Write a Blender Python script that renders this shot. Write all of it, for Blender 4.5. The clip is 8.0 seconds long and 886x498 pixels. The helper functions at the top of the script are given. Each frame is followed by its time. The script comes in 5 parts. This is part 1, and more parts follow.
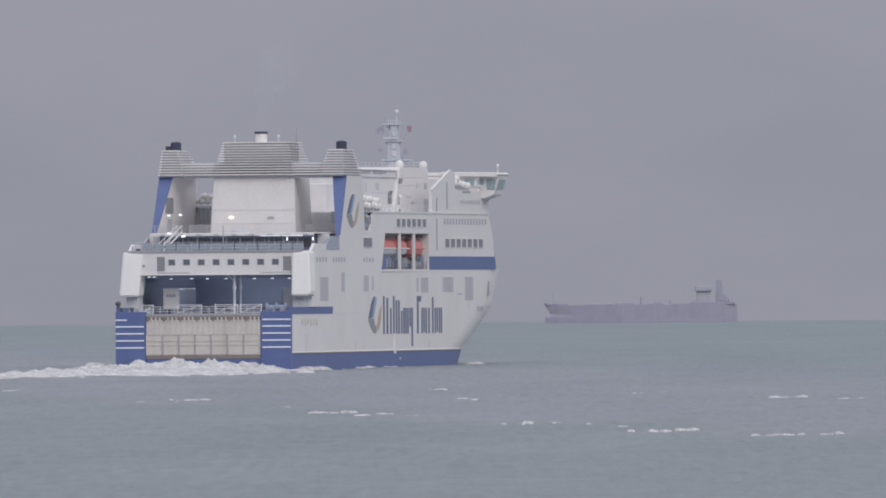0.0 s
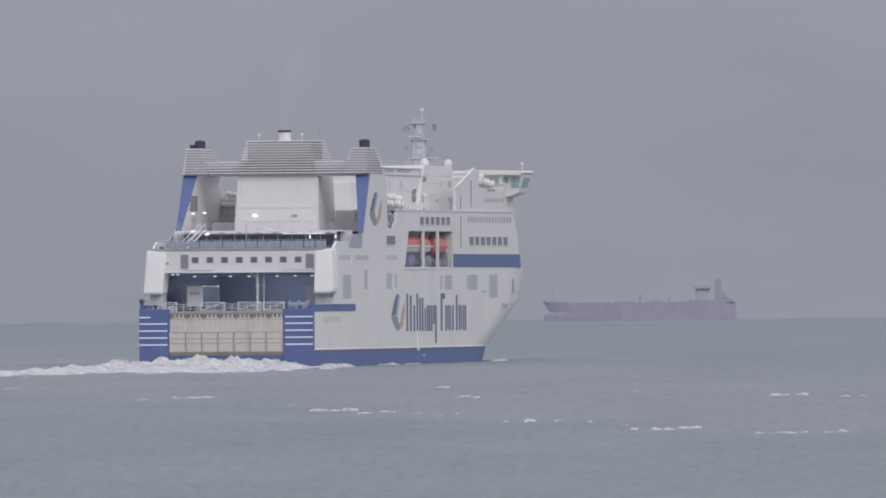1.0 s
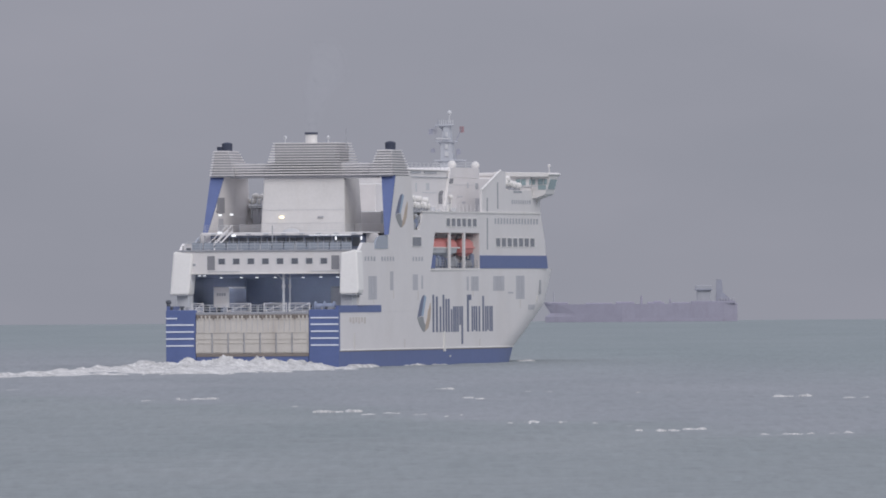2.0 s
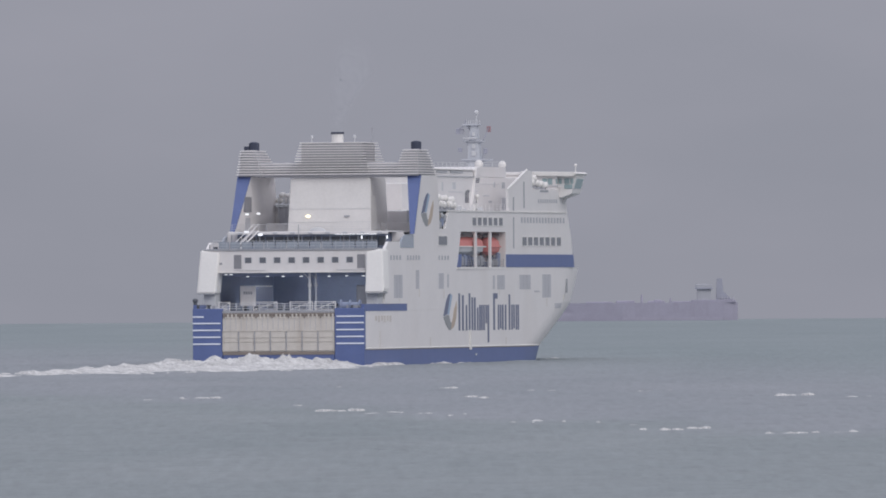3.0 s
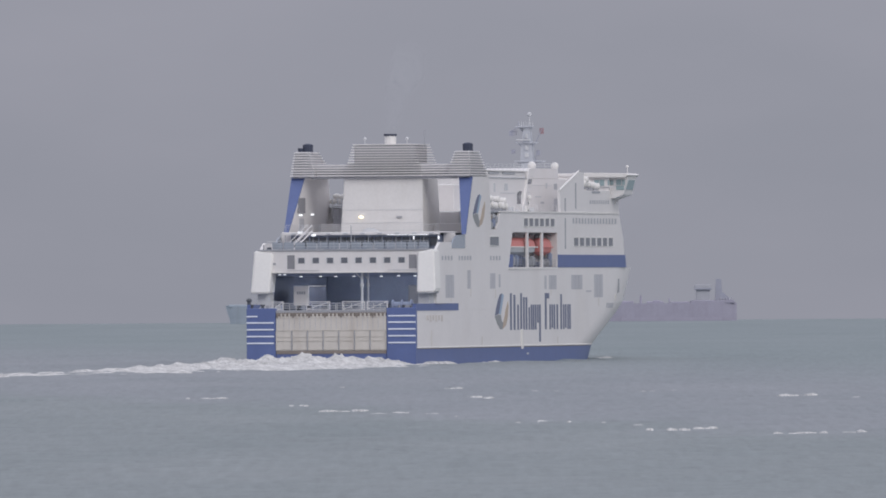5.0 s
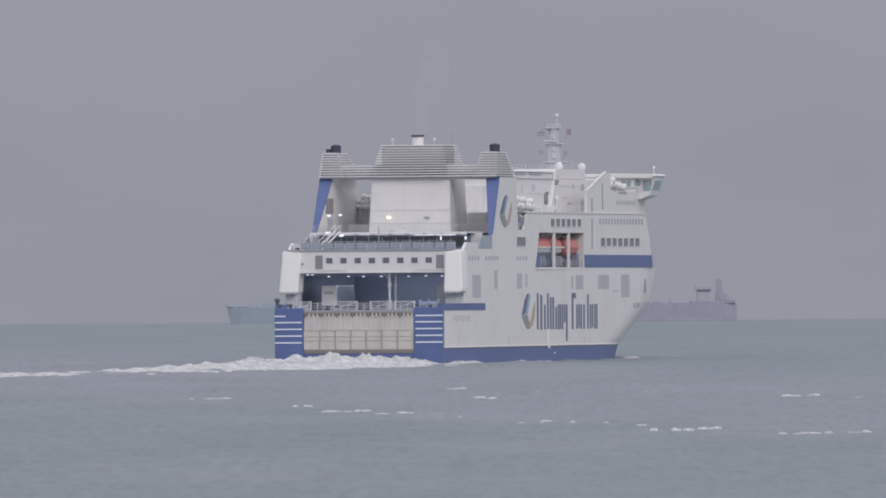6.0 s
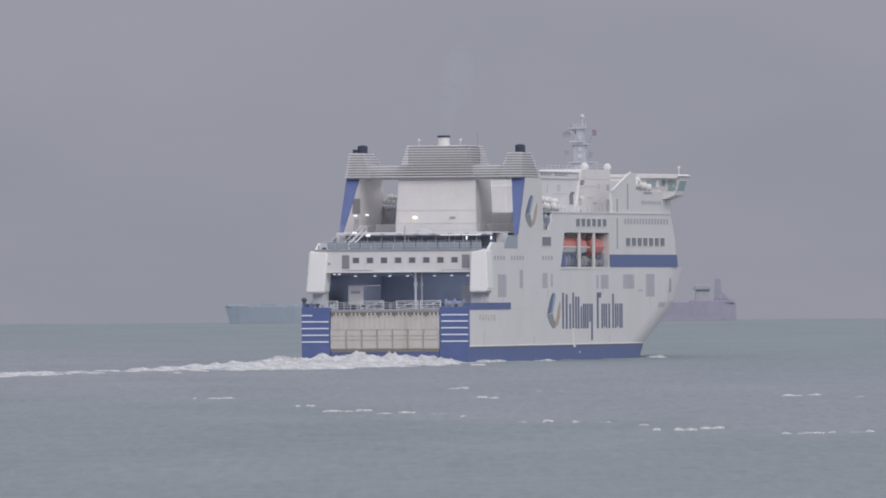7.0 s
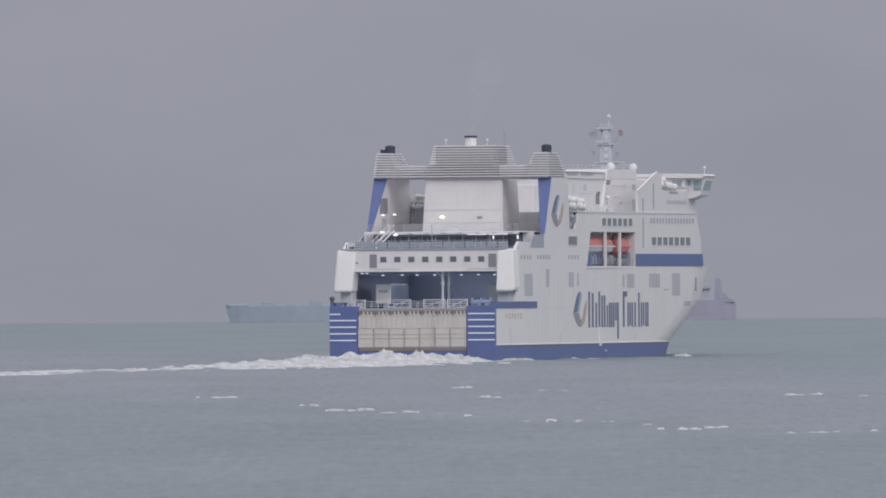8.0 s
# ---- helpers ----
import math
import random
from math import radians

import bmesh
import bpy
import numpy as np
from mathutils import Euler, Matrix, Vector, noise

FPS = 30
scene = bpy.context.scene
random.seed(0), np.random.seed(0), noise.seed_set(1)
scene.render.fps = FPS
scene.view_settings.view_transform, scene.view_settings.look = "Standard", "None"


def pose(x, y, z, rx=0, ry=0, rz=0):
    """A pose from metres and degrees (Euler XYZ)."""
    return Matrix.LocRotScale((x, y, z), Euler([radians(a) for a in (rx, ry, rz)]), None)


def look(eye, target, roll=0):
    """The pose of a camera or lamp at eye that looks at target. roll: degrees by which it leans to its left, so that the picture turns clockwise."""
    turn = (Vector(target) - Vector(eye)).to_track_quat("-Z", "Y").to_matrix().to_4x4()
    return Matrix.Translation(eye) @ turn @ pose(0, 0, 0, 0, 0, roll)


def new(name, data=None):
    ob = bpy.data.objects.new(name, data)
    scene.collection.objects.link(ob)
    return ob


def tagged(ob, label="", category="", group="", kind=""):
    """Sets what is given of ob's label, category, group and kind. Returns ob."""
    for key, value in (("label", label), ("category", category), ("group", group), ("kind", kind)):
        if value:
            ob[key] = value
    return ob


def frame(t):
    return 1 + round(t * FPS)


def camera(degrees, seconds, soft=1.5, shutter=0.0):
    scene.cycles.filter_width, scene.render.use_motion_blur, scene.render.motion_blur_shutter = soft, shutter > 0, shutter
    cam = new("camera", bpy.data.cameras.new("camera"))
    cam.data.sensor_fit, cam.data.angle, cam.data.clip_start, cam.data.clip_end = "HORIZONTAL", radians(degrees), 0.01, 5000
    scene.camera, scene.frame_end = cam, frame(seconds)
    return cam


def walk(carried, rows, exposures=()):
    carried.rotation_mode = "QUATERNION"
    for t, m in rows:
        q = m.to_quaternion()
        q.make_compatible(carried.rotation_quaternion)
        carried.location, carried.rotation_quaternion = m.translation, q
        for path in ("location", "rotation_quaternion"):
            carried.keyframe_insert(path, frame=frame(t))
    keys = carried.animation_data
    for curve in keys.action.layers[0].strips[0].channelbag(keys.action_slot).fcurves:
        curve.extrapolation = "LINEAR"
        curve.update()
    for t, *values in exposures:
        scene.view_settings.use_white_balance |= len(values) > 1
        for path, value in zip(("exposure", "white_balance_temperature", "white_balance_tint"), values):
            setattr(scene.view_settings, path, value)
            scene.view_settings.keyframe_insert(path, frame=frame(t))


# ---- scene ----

# A long lens on a sea wall, 13 m over the water, looks out at a ferry 2.5 km off.
EYE = 13.2
PX = 32276.0          # focal length, in units of 1/784 of half the picture's width
cam = camera(math.degrees(2 * math.atan(784 / PX)), 8.0, 1.8)
# seconds, sway to the left and up in units of 1 / PX radian
SWAY = [(0.0, 0.0, 0.0), (0.5, -1.0, 0.2), (1.0, -1.6, -4.0), (1.5, -0.7, -1.0), (3.0, 0.8, -3.3), (3.5, -2.3, -4.1),
        (4.0, -3.3, -4.5), (4.5, -1.8, -2.9), (6.0, -0.4, -2.1), (6.5, 0.1, -0.9), (7.0, -2.1, -2.5), (7.5, 0.4, -1.7), (8.0, -1.8, -3.8)]
ROLL = -0.385
walk(cam, [(t, Matrix.Translation((0, 0, EYE)) @ pose(0, 0, 0, 90 + math.degrees((45.5 + dy) / PX), 0, math.degrees(dx / PX)) @ pose(0, 0, 0, 0, 0, ROLL))
           for t, dx, dy in SWAY])

# ---- light: an overcast, hazy sky, the sun diffuse and behind the camera ----
SUN_UP, SUN_TURN = 34.0, 150.0
world = bpy.data.worlds.new("overcast")
world.use_nodes = True
scene.world = world
wn = world.node_tree.nodes
wl = world.node_tree.links
wn.clear()
w_out = wn.new("ShaderNodeOutputWorld")
w_bg = wn.new("ShaderNodeBackground")
w_sky = wn.new("ShaderNodeTexSky")
w_sky.sky_type, w_sky.sun_disc = "NISHITA", False
w_sky.sun_elevation, w_sky.sun_rotation = radians(SUN_UP), radians(SUN_TURN)
w_sky.air_density, w_sky.dust_density, w_sky.ozone_density = 1.0, 6.0, 1.0
w_sat = wn.new("ShaderNodeHueSaturation")
w_sat.inputs["Saturation"].default_value = 0.1
w_sat.inputs["Value"].default_value = 0.22
w_mix = wn.new("ShaderNodeMix")
w_mix.data_type = "RGBA"
w_mix.inputs["Factor"].default_value = 0.9
w_tex = wn.new("ShaderNodeTexCoord")
w_map = wn.new("ShaderNodeMapping")
w_map.inputs["Scale"].default_value = (9.0, 9.0, 26.0)
w_noise = wn.new("ShaderNodeTexNoise")
w_noise.inputs["Scale"].default_value = 4.0
w_noise.inputs["Detail"].default_value = 4.0
w_ramp = wn.new("ShaderNodeValToRGB")
w_ramp.color_ramp.elements[0].position, w_ramp.color_ramp.elements[0].color = 0.3, (2.82, 2.91, 3.42, 1)
w_ramp.color_ramp.elements[1].position, w_ramp.color_ramp.elements[1].color = 0.7, (3.12, 3.16, 3.70, 1)
wl.new(w_tex.outputs["Generated"], w_map.inputs["Vector"])
wl.new(w_map.outputs["Vector"], w_noise.inputs["Vector"])
wl.new(w_noise.outputs["Fac"], w_ramp.inputs["Fac"])
wl.new(w_sky.outputs["Color"], w_sat.inputs["Color"])
wl.new(w_sat.outputs["Color"], w_mix.inputs[6])
wl.new(w_ramp.outputs["Color"], w_mix.inputs[7])
# an overcast sky is three times as bright overhead as at the horizon
w_sep = wn.new("ShaderNodeSeparateXYZ")
w_up = wn.new("ShaderNodeMapRange")
w_up.inputs["To Min"].default_value, w_up.inputs["To Max"].default_value = 1.0, 3.0
w_mul = wn.new("ShaderNodeVectorMath")
w_mul.operation = "SCALE"
wl.new(w_tex.outputs["Generated"], w_sep.inputs[0])
wl.new(w_sep.outputs["Z"], w_up.inputs["Value"])
wl.new(w_mix.outputs[2], w_mul.inputs[0])
wl.new(w_up.outputs["Result"], w_mul.inputs["Scale"])
wl.new(w_mul.outputs[0], w_bg.inputs["Color"])
w_bg.inputs["Strength"].default_value = 0.11
wl.new(w_bg.outputs["Background"], w_out.inputs["Surface"])

sun = new("sun", bpy.data.lights.new("sun", "SUN"))
sun.data.energy, sun.data.angle, sun.data.color = 0.95, radians(30), (1.0, 0.96, 0.915)
sun.matrix_world = look((0, 0, 0), (-math.sin(radians(SUN_TURN)) * math.cos(radians(SUN_UP)), -math.cos(radians(SUN_TURN)) * math.cos(radians(SUN_UP)), -math.sin(radians(SUN_UP))))
scene.view_settings.exposure = 0.0


# ---- materials ----
def material(name, colour, rough=0.5, metal=0.0, vary=0.06, scale=0.6, streak=0.0, stain=(0.3, 0.2, 0.13), bump=0.0, spec=0.5):
    """Painted or weathered surface: broad and fine mottling, and rain streaks running down."""
    m = bpy.data.materials.new(name)
    m.use_nodes = True
    n, l = m.node_tree.nodes, m.node_tree.links
    b = n["Principled BSDF"]
    b.inputs["Metallic"].default_value = metal
    b.inputs["Specular IOR Level"].default_value = spec
    tc = n.new("ShaderNodeTexCoord")
    big = n.new("ShaderNodeTexNoise")
    big.inputs["Scale"].default_value, big.inputs["Detail"].default_value = scale, 6
    fine = n.new("ShaderNodeTexNoise")
    fine.inputs["Scale"].default_value, fine.inputs["Detail"].default_value = scale * 9, 3
    l.new(tc.outputs["Object"], big.inputs["Vector"])
    l.new(tc.outputs["Object"], fine.inputs["Vector"])
    add = n.new("ShaderNodeMath")
    add.operation = "ADD"
    l.new(big.outputs["Fac"], add.inputs[0])
    l.new(fine.outputs["Fac"], add.inputs[1])
    ramp = n.new("ShaderNodeMapRange")
    ramp.inputs["From Min"].default_value, ramp.inputs["From Max"].default_value = 0.7, 1.3
    ramp.inputs["To Min"].default_value, ramp.inputs["To Max"].default_value = 1 - vary, 1 + vary
    l.new(add.outputs[0], ramp.inputs["Value"])
    mul = n.new("ShaderNodeVectorMath")
    mul.operation = "SCALE"
    mul.inputs[0].default_value = colour
    l.new(ramp.outputs["Result"], mul.inputs["Scale"])
    col = mul.outputs[0]
    if streak:
        mp = n.new("ShaderNodeMapping")
        mp.inputs["Scale"].default_value = (0.4, 0.06, 0.05)
        st = n.new("ShaderNodeTexNoise")
        st.inputs["Scale"].default_value, st.inputs["Detail"].default_value = 1.3, 5
        l.new(tc.outputs["Object"], mp.inputs["Vector"])
        l.new(mp.outputs["Vector"], st.inputs["Vector"])
        sr = n.new("ShaderNodeMapRange")
        sr.inputs["From Min"].default_value, sr.inputs["From Max"].default_value = 0.52, 0.8
        sr.inputs["To Max"].default_value = streak
        l.new(st.outputs["Fac"], sr.inputs["Value"])
        mx = n.new("ShaderNodeMix")
        mx.data_type = "RGBA"
        l.new(sr.outputs["Result"], mx.inputs["Factor"])
        l.new(col, mx.inputs[6])
        mx.inputs[7].default_value = (*stain, 1)
        col = mx.outputs[2]
    l.new(col, b.inputs["Base Color"])
    rr = n.new("ShaderNodeMapRange")
    rr.inputs["To Min"].default_value, rr.inputs["To Max"].default_value = max(rough - 0.08, 0.02), min(rough + 0.08, 1)
    l.new(fine.outputs["Fac"], rr.inputs["Value"])
    l.new(rr.outputs["Result"], b.inputs["Roughness"])
    if bump:
        bp = n.new("ShaderNodeBump")
        bp.inputs["Strength"].default_value, bp.inputs["Distance"].default_value = bump, 0.05
        l.new(fine.outputs["Fac"], bp.inputs["Height"])
        l.new(bp.outputs["Normal"], b.inputs["Normal"])
    return m


WHITE = material("white_ship_paint", (0.775, 0.752, 0.745), 0.45, vary=0.035, scale=0.16, streak=0.16, stain=(0.52, 0.45, 0.38))
HOUSING = material("housing_paint", (0.88, 0.865, 0.84), 0.5, vary=0.03, scale=0.3, streak=0.1, stain=(0.6, 0.54, 0.47))
DOOR = material("door_paint", (0.27, 0.27, 0.29), 0.6)
CASING = material("casing_paint", (0.715, 0.70, 0.685), 0.5, vary=0.04, scale=0.3, streak=0.16, stain=(0.5, 0.44, 0.38))
CREAM = material("cream_ship_paint", (0.79, 0.77, 0.745), 0.5, streak=0.2, stain=(0.5, 0.42, 0.33))
# BLUE, DARK, BAY, GLASS and BLACK carry some haze in their colour
BLUE = material("blue_ship_paint", (0.112, 0.155, 0.335), 0.45, streak=0.15, stain=(0.2, 0.22, 0.35))
NAVY = material("navy_lettering", (0.155, 0.175, 0.26), 0.5)
RAMP = material("worn_ramp_paint", (0.60, 0.57, 0.53), 0.6, streak=0.35, stain=(0.36, 0.3, 0.25))
# darker grey on the cores paints shade into the gaps between slats
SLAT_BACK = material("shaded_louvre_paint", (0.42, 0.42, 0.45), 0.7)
SCREEN = material("tinted_screen", (0.36, 0.40, 0.46), 0.25)
GREY = material("grey_deck_paint", (0.36, 0.37, 0.40), 0.7)
PALE = material("pale_grey_paint", (0.6, 0.61, 0.63), 0.6)
DARK = material("dark_grey_steel", (0.10, 0.11, 0.13), 0.6)
BAY = material("car_deck_paint", (0.27, 0.31, 0.42), 0.8)
GLASS = material("dark_window_glass", (0.16, 0.17, 0.195), 0.15)
BRIDGE_GLASS = material("green_bridge_glass", (0.33, 0.43, 0.45), 0.15)
BLACK = material("sooty_black_steel", (0.06, 0.07, 0.105), 0.8)
ORANGE = material("orange_lifeboat_fibreglass", (0.64, 0.215, 0.195), 0.5)
RUST = material("rusty_steel", (0.25, 0.22, 0.20), 0.85)
GOLD = material("amber_emblem_paint", (0.50, 0.41, 0.33), 0.5)
SKYBLUE = material("pale_blue_emblem_paint", (0.35, 0.45, 0.58), 0.5)
# the haze of the far distance is mixed into these five colours
RED = material("hazed_red_hull_paint", (0.378, 0.364, 0.448), 0.8, streak=0.2, stain=(0.2, 0.18, 0.22), scale=0.3)
TEAL = material("hazed_teal_hull_paint", (0.355, 0.41, 0.475), 0.8, streak=0.2, stain=(0.2, 0.2, 0.2), scale=0.3)
FAR_WHITE = material("hazed_white_paint", (0.44, 0.445, 0.49), 0.8)
FAR_DARK = material("hazed_grey_paint", (0.37, 0.38, 0.45), 0.8)
MAUVE = material("hazed_mauve_boot_paint", (0.39, 0.375, 0.46), 0.8)
LIGHT_GLASS = material("dusty_window_glass", (0.42, 0.43, 0.46), 0.3)
PANEL = material("pale_panel_paint", (0.52, 0.52, 0.55), 0.5, streak=0.3, stain=(0.4, 0.38, 0.38))
WEEP = material("rust_stain", (0.71, 0.68, 0.65), 0.7)
STRIPE = material("pale_blue_stripe_paint", (0.79, 0.83, 0.91), 0.5)
FADED = material("faded_lettering", (0.63, 0.59, 0.56), 0.6)
# haze over the mast is mixed into its paint colour
HAZY = material("hazed_mast_paint", (0.50, 0.52, 0.565), 0.7)
DUSK = material("slate_emblem_paint", (0.31, 0.32, 0.33), 0.5)
RUSTY_FLAG = material("dull_red_bunting", (0.36, 0.24, 0.26), 0.9)
FOAM = material("white_sea_foam", (0.57, 0.565, 0.555), 0.9, vary=0.36, scale=0.5, bump=0.8)


def glow(name, colour, power):
    m = bpy.data.materials.new(name)
    m.use_nodes = True
    b = m.node_tree.nodes["Principled BSDF"]
    b.inputs["Base Color"].default_value = (*colour, 1)
    b.inputs["Emission Color"].default_value = (*colour, 1)
    b.inputs["Emission Strength"].default_value = power
    return m


LAMP = glow("lit_deck_lamp", (1.0, 0.86, 0.6), 1.6)
TUBE = glow("car_deck_fill_tube", (0.92, 0.95, 1.0), 22.0)
TUBE_DIM = glow("canopy_fill_tube", (0.92, 0.95, 1.0), 3.0)
LAMP_WHITE = glow("lit_white_lamp", (0.95, 0.97, 1.0), 0.75)


def sea_material():
    m = bpy.data.materials.new("grey_green_sea")
    m.use_nodes = True
    n, l = m.node_tree.nodes, m.node_tree.links
    b = n["Principled BSDF"]
    tc = n.new("ShaderNodeTexCoord")
    mp = n.new("ShaderNodeMapping")
    mp.inputs["Scale"].default_value = (1.0, 0.16, 1.0)
    l.new(tc.outputs["Object"], mp.inputs["Vector"])
    big = n.new("ShaderNodeTexNoise")
    big.inputs["Scale"].default_value, big.inputs["Detail"].default_value = 0.035, 5
    l.new(mp.outputs["Vector"], big.inputs["Vector"])
    ramp = n.new("ShaderNodeValToRGB")
    ramp.color_ramp.elements[0].position, ramp.color_ramp.elements[0].color = 0.32, (0.198, 0.228, 0.240, 1)
    ramp.color_ramp.elements[1].position, ramp.color_ramp.elements[1].color = 0.68, (0.240, 0.264, 0.278, 1)
    l.new(big.outputs["Fac"], ramp.inputs["Fac"])
    # long wind-drawn ripples, the shade of their troughs mixed into the colour
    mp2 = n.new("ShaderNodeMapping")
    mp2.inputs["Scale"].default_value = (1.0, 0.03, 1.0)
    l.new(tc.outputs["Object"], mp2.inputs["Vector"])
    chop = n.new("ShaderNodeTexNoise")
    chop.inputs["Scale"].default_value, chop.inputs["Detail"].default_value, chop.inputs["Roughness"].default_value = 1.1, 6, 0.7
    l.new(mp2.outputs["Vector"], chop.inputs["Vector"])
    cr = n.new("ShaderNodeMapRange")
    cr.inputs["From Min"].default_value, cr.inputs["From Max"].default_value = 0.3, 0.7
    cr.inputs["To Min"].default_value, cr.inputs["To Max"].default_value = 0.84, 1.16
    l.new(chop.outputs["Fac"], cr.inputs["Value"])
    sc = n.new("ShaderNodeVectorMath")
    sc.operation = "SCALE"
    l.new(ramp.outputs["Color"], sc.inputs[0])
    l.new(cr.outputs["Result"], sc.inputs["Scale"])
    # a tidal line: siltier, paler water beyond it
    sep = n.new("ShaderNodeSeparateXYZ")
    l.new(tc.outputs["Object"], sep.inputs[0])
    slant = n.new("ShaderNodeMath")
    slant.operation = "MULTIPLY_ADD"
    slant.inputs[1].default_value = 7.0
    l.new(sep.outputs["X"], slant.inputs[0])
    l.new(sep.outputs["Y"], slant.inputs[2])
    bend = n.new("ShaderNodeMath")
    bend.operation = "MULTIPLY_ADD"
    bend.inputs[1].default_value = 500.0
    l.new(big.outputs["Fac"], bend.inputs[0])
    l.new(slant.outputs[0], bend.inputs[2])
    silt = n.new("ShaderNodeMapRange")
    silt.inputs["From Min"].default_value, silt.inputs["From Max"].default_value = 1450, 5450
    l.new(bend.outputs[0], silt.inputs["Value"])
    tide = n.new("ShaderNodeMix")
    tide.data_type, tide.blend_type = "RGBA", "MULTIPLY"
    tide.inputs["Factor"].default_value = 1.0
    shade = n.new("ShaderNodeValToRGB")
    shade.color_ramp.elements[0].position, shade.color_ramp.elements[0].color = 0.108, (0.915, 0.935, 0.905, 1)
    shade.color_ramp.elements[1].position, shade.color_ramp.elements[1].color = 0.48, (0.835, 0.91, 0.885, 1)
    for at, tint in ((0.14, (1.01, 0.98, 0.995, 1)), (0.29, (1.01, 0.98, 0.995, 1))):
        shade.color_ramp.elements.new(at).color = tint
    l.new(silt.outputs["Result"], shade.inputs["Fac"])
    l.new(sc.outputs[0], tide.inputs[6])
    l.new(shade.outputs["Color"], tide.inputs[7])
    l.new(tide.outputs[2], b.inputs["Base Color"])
    b.inputs["Roughness"].default_value = 0.42
    b.inputs["IOR"].default_value = 1.33
    rip = n.new("ShaderNodeTexNoise")
    rip.inputs["Scale"].default_value, rip.inputs["Detail"].default_value = 0.9, 5
    l.new(tc.outputs["Object"], rip.inputs["Vector"])
    bp = n.new("ShaderNodeBump")
    bp.inputs["Strength"].default_value, bp.inputs["Distance"].default_value = 0.7, 0.25
    l.new(rip.outputs["Fac"], bp.inputs["Height"])
    l.new(bp.outputs["Normal"], b.inputs["Normal"])
    return m


SEA = sea_material()


# ---- mesh helpers ----
def part(name, bm, mat, parent=None, label=""):
    me = bpy.data.meshes.new(name)
    bmesh.ops.recalc_face_normals(bm, faces=bm.faces[:])
    bm.to_mesh(me)
    bm.free()
    me.materials.append(mat)
    ob = new(name, me)
    ob.parent = parent
    return tagged(ob, label)


def box(bm, x0, x1, y0, y1, z0, z1):
    """A box from six bounds."""
    m = Matrix.Translation(((x0 + x1) / 2, (y0 + y1) / 2, (z0 + z1) / 2)) @ Matrix.Diagonal((abs(x1 - x0), abs(y1 - y0), abs(z1 - z0), 1))
    return bmesh.ops.create_cube(bm, size=1, matrix=m)["verts"]


def soft(bm, width=0.05, segments=1):
    bmesh.ops.bevel(bm, geom=bm.edges[:], offset=width, segments=segments, affect="EDGES", clamp_overlap=True)
    return bm


def boxed(*bounds, bevel=0.04):
    bm = bmesh.new()
    box(bm, *bounds)
    return soft(bm, bevel) if bevel else bm


def prism(points, axis, lo, hi, bm=None):
    """A plate: an outline drawn in the two other axes, pushed from lo to hi along the axis."""
    bm = bm or bmesh.new()
    def at(p, d):
        return (d, p[0], p[1]) if axis == "x" else (p[0], d, p[1]) if axis == "y" else (p[0], p[1], d)
    a = [bm.verts.new(at(p, lo)) for p in points]
    b = [bm.verts.new(at(p, hi)) for p in points]
    bm.faces.new(a)
    bm.faces.new(b[::-1])
    for i in range(len(points)):
        j = (i + 1) % len(points)
        bm.faces.new((a[i], a[j], b[j], b[i]))
    return bm


def rod(bm, p, q, r, r2=None, sides=8):
    p, q = Vector(p), Vector(q)
    m = Matrix.Translation((p + q) / 2) @ (q - p).to_track_quat("Z", "Y").to_matrix().to_4x4()
    bmesh.ops.create_cone(bm, cap_ends=True, segments=sides, radius1=r, radius2=r if r2 is None else r2, depth=(q - p).length, matrix=m)
    return bm


def ball(bm, p, r, sx=1, sy=1, sz=1, seg=12):
    bmesh.ops.create_uvsphere(bm, u_segments=seg, v_segments=seg // 2 + 2, radius=r, matrix=Matrix.Translation(p) @ Matrix.Diagonal((sx, sy, sz, 1)))
    return bm


def rail(name, path, parent, height=1.1, step=2.5, bars=3, r=0.04, mat=None):
    """A ship's rail along a line of points: posts and bars in one mesh."""
    bm = bmesh.new()
    for a, b in zip(path, path[1:]):
        a, b = Vector(a), Vector(b)
        n = max(1, round((b - a).length / step))
        for i in range(n + 1):
            p = a.lerp(b, i / n)
            rod(bm, p, p + Vector((0, 0, height)), r, sides=5)
        for k in range(1, bars + 1):
            up = Vector((0, 0, height * k / bars))
            rod(bm, a + up, b + up, r * 0.8, sides=5)
    return part(name, bm, mat or PALE, parent)


def smoke_material():
    m = bpy.data.materials.new("thin_exhaust_haze")
    m.use_nodes = True
    n, l = m.node_tree.nodes, m.node_tree.links
    n.remove(n["Principled BSDF"])
    mix, clear, dust = n.new("ShaderNodeMixShader"), n.new("ShaderNodeBsdfTransparent"), n.new("ShaderNodeBsdfDiffuse")
    dust.inputs["Color"].default_value = (0.75, 0.78, 0.82, 1)
    mix.inputs["Fac"].default_value = 0.016
    l.new(clear.outputs[0], mix.inputs[1])
    l.new(dust.outputs[0], mix.inputs[2])
    l.new(mix.outputs[0], n["Material Output"].inputs["Surface"])
    return m


SMOKE = smoke_material()


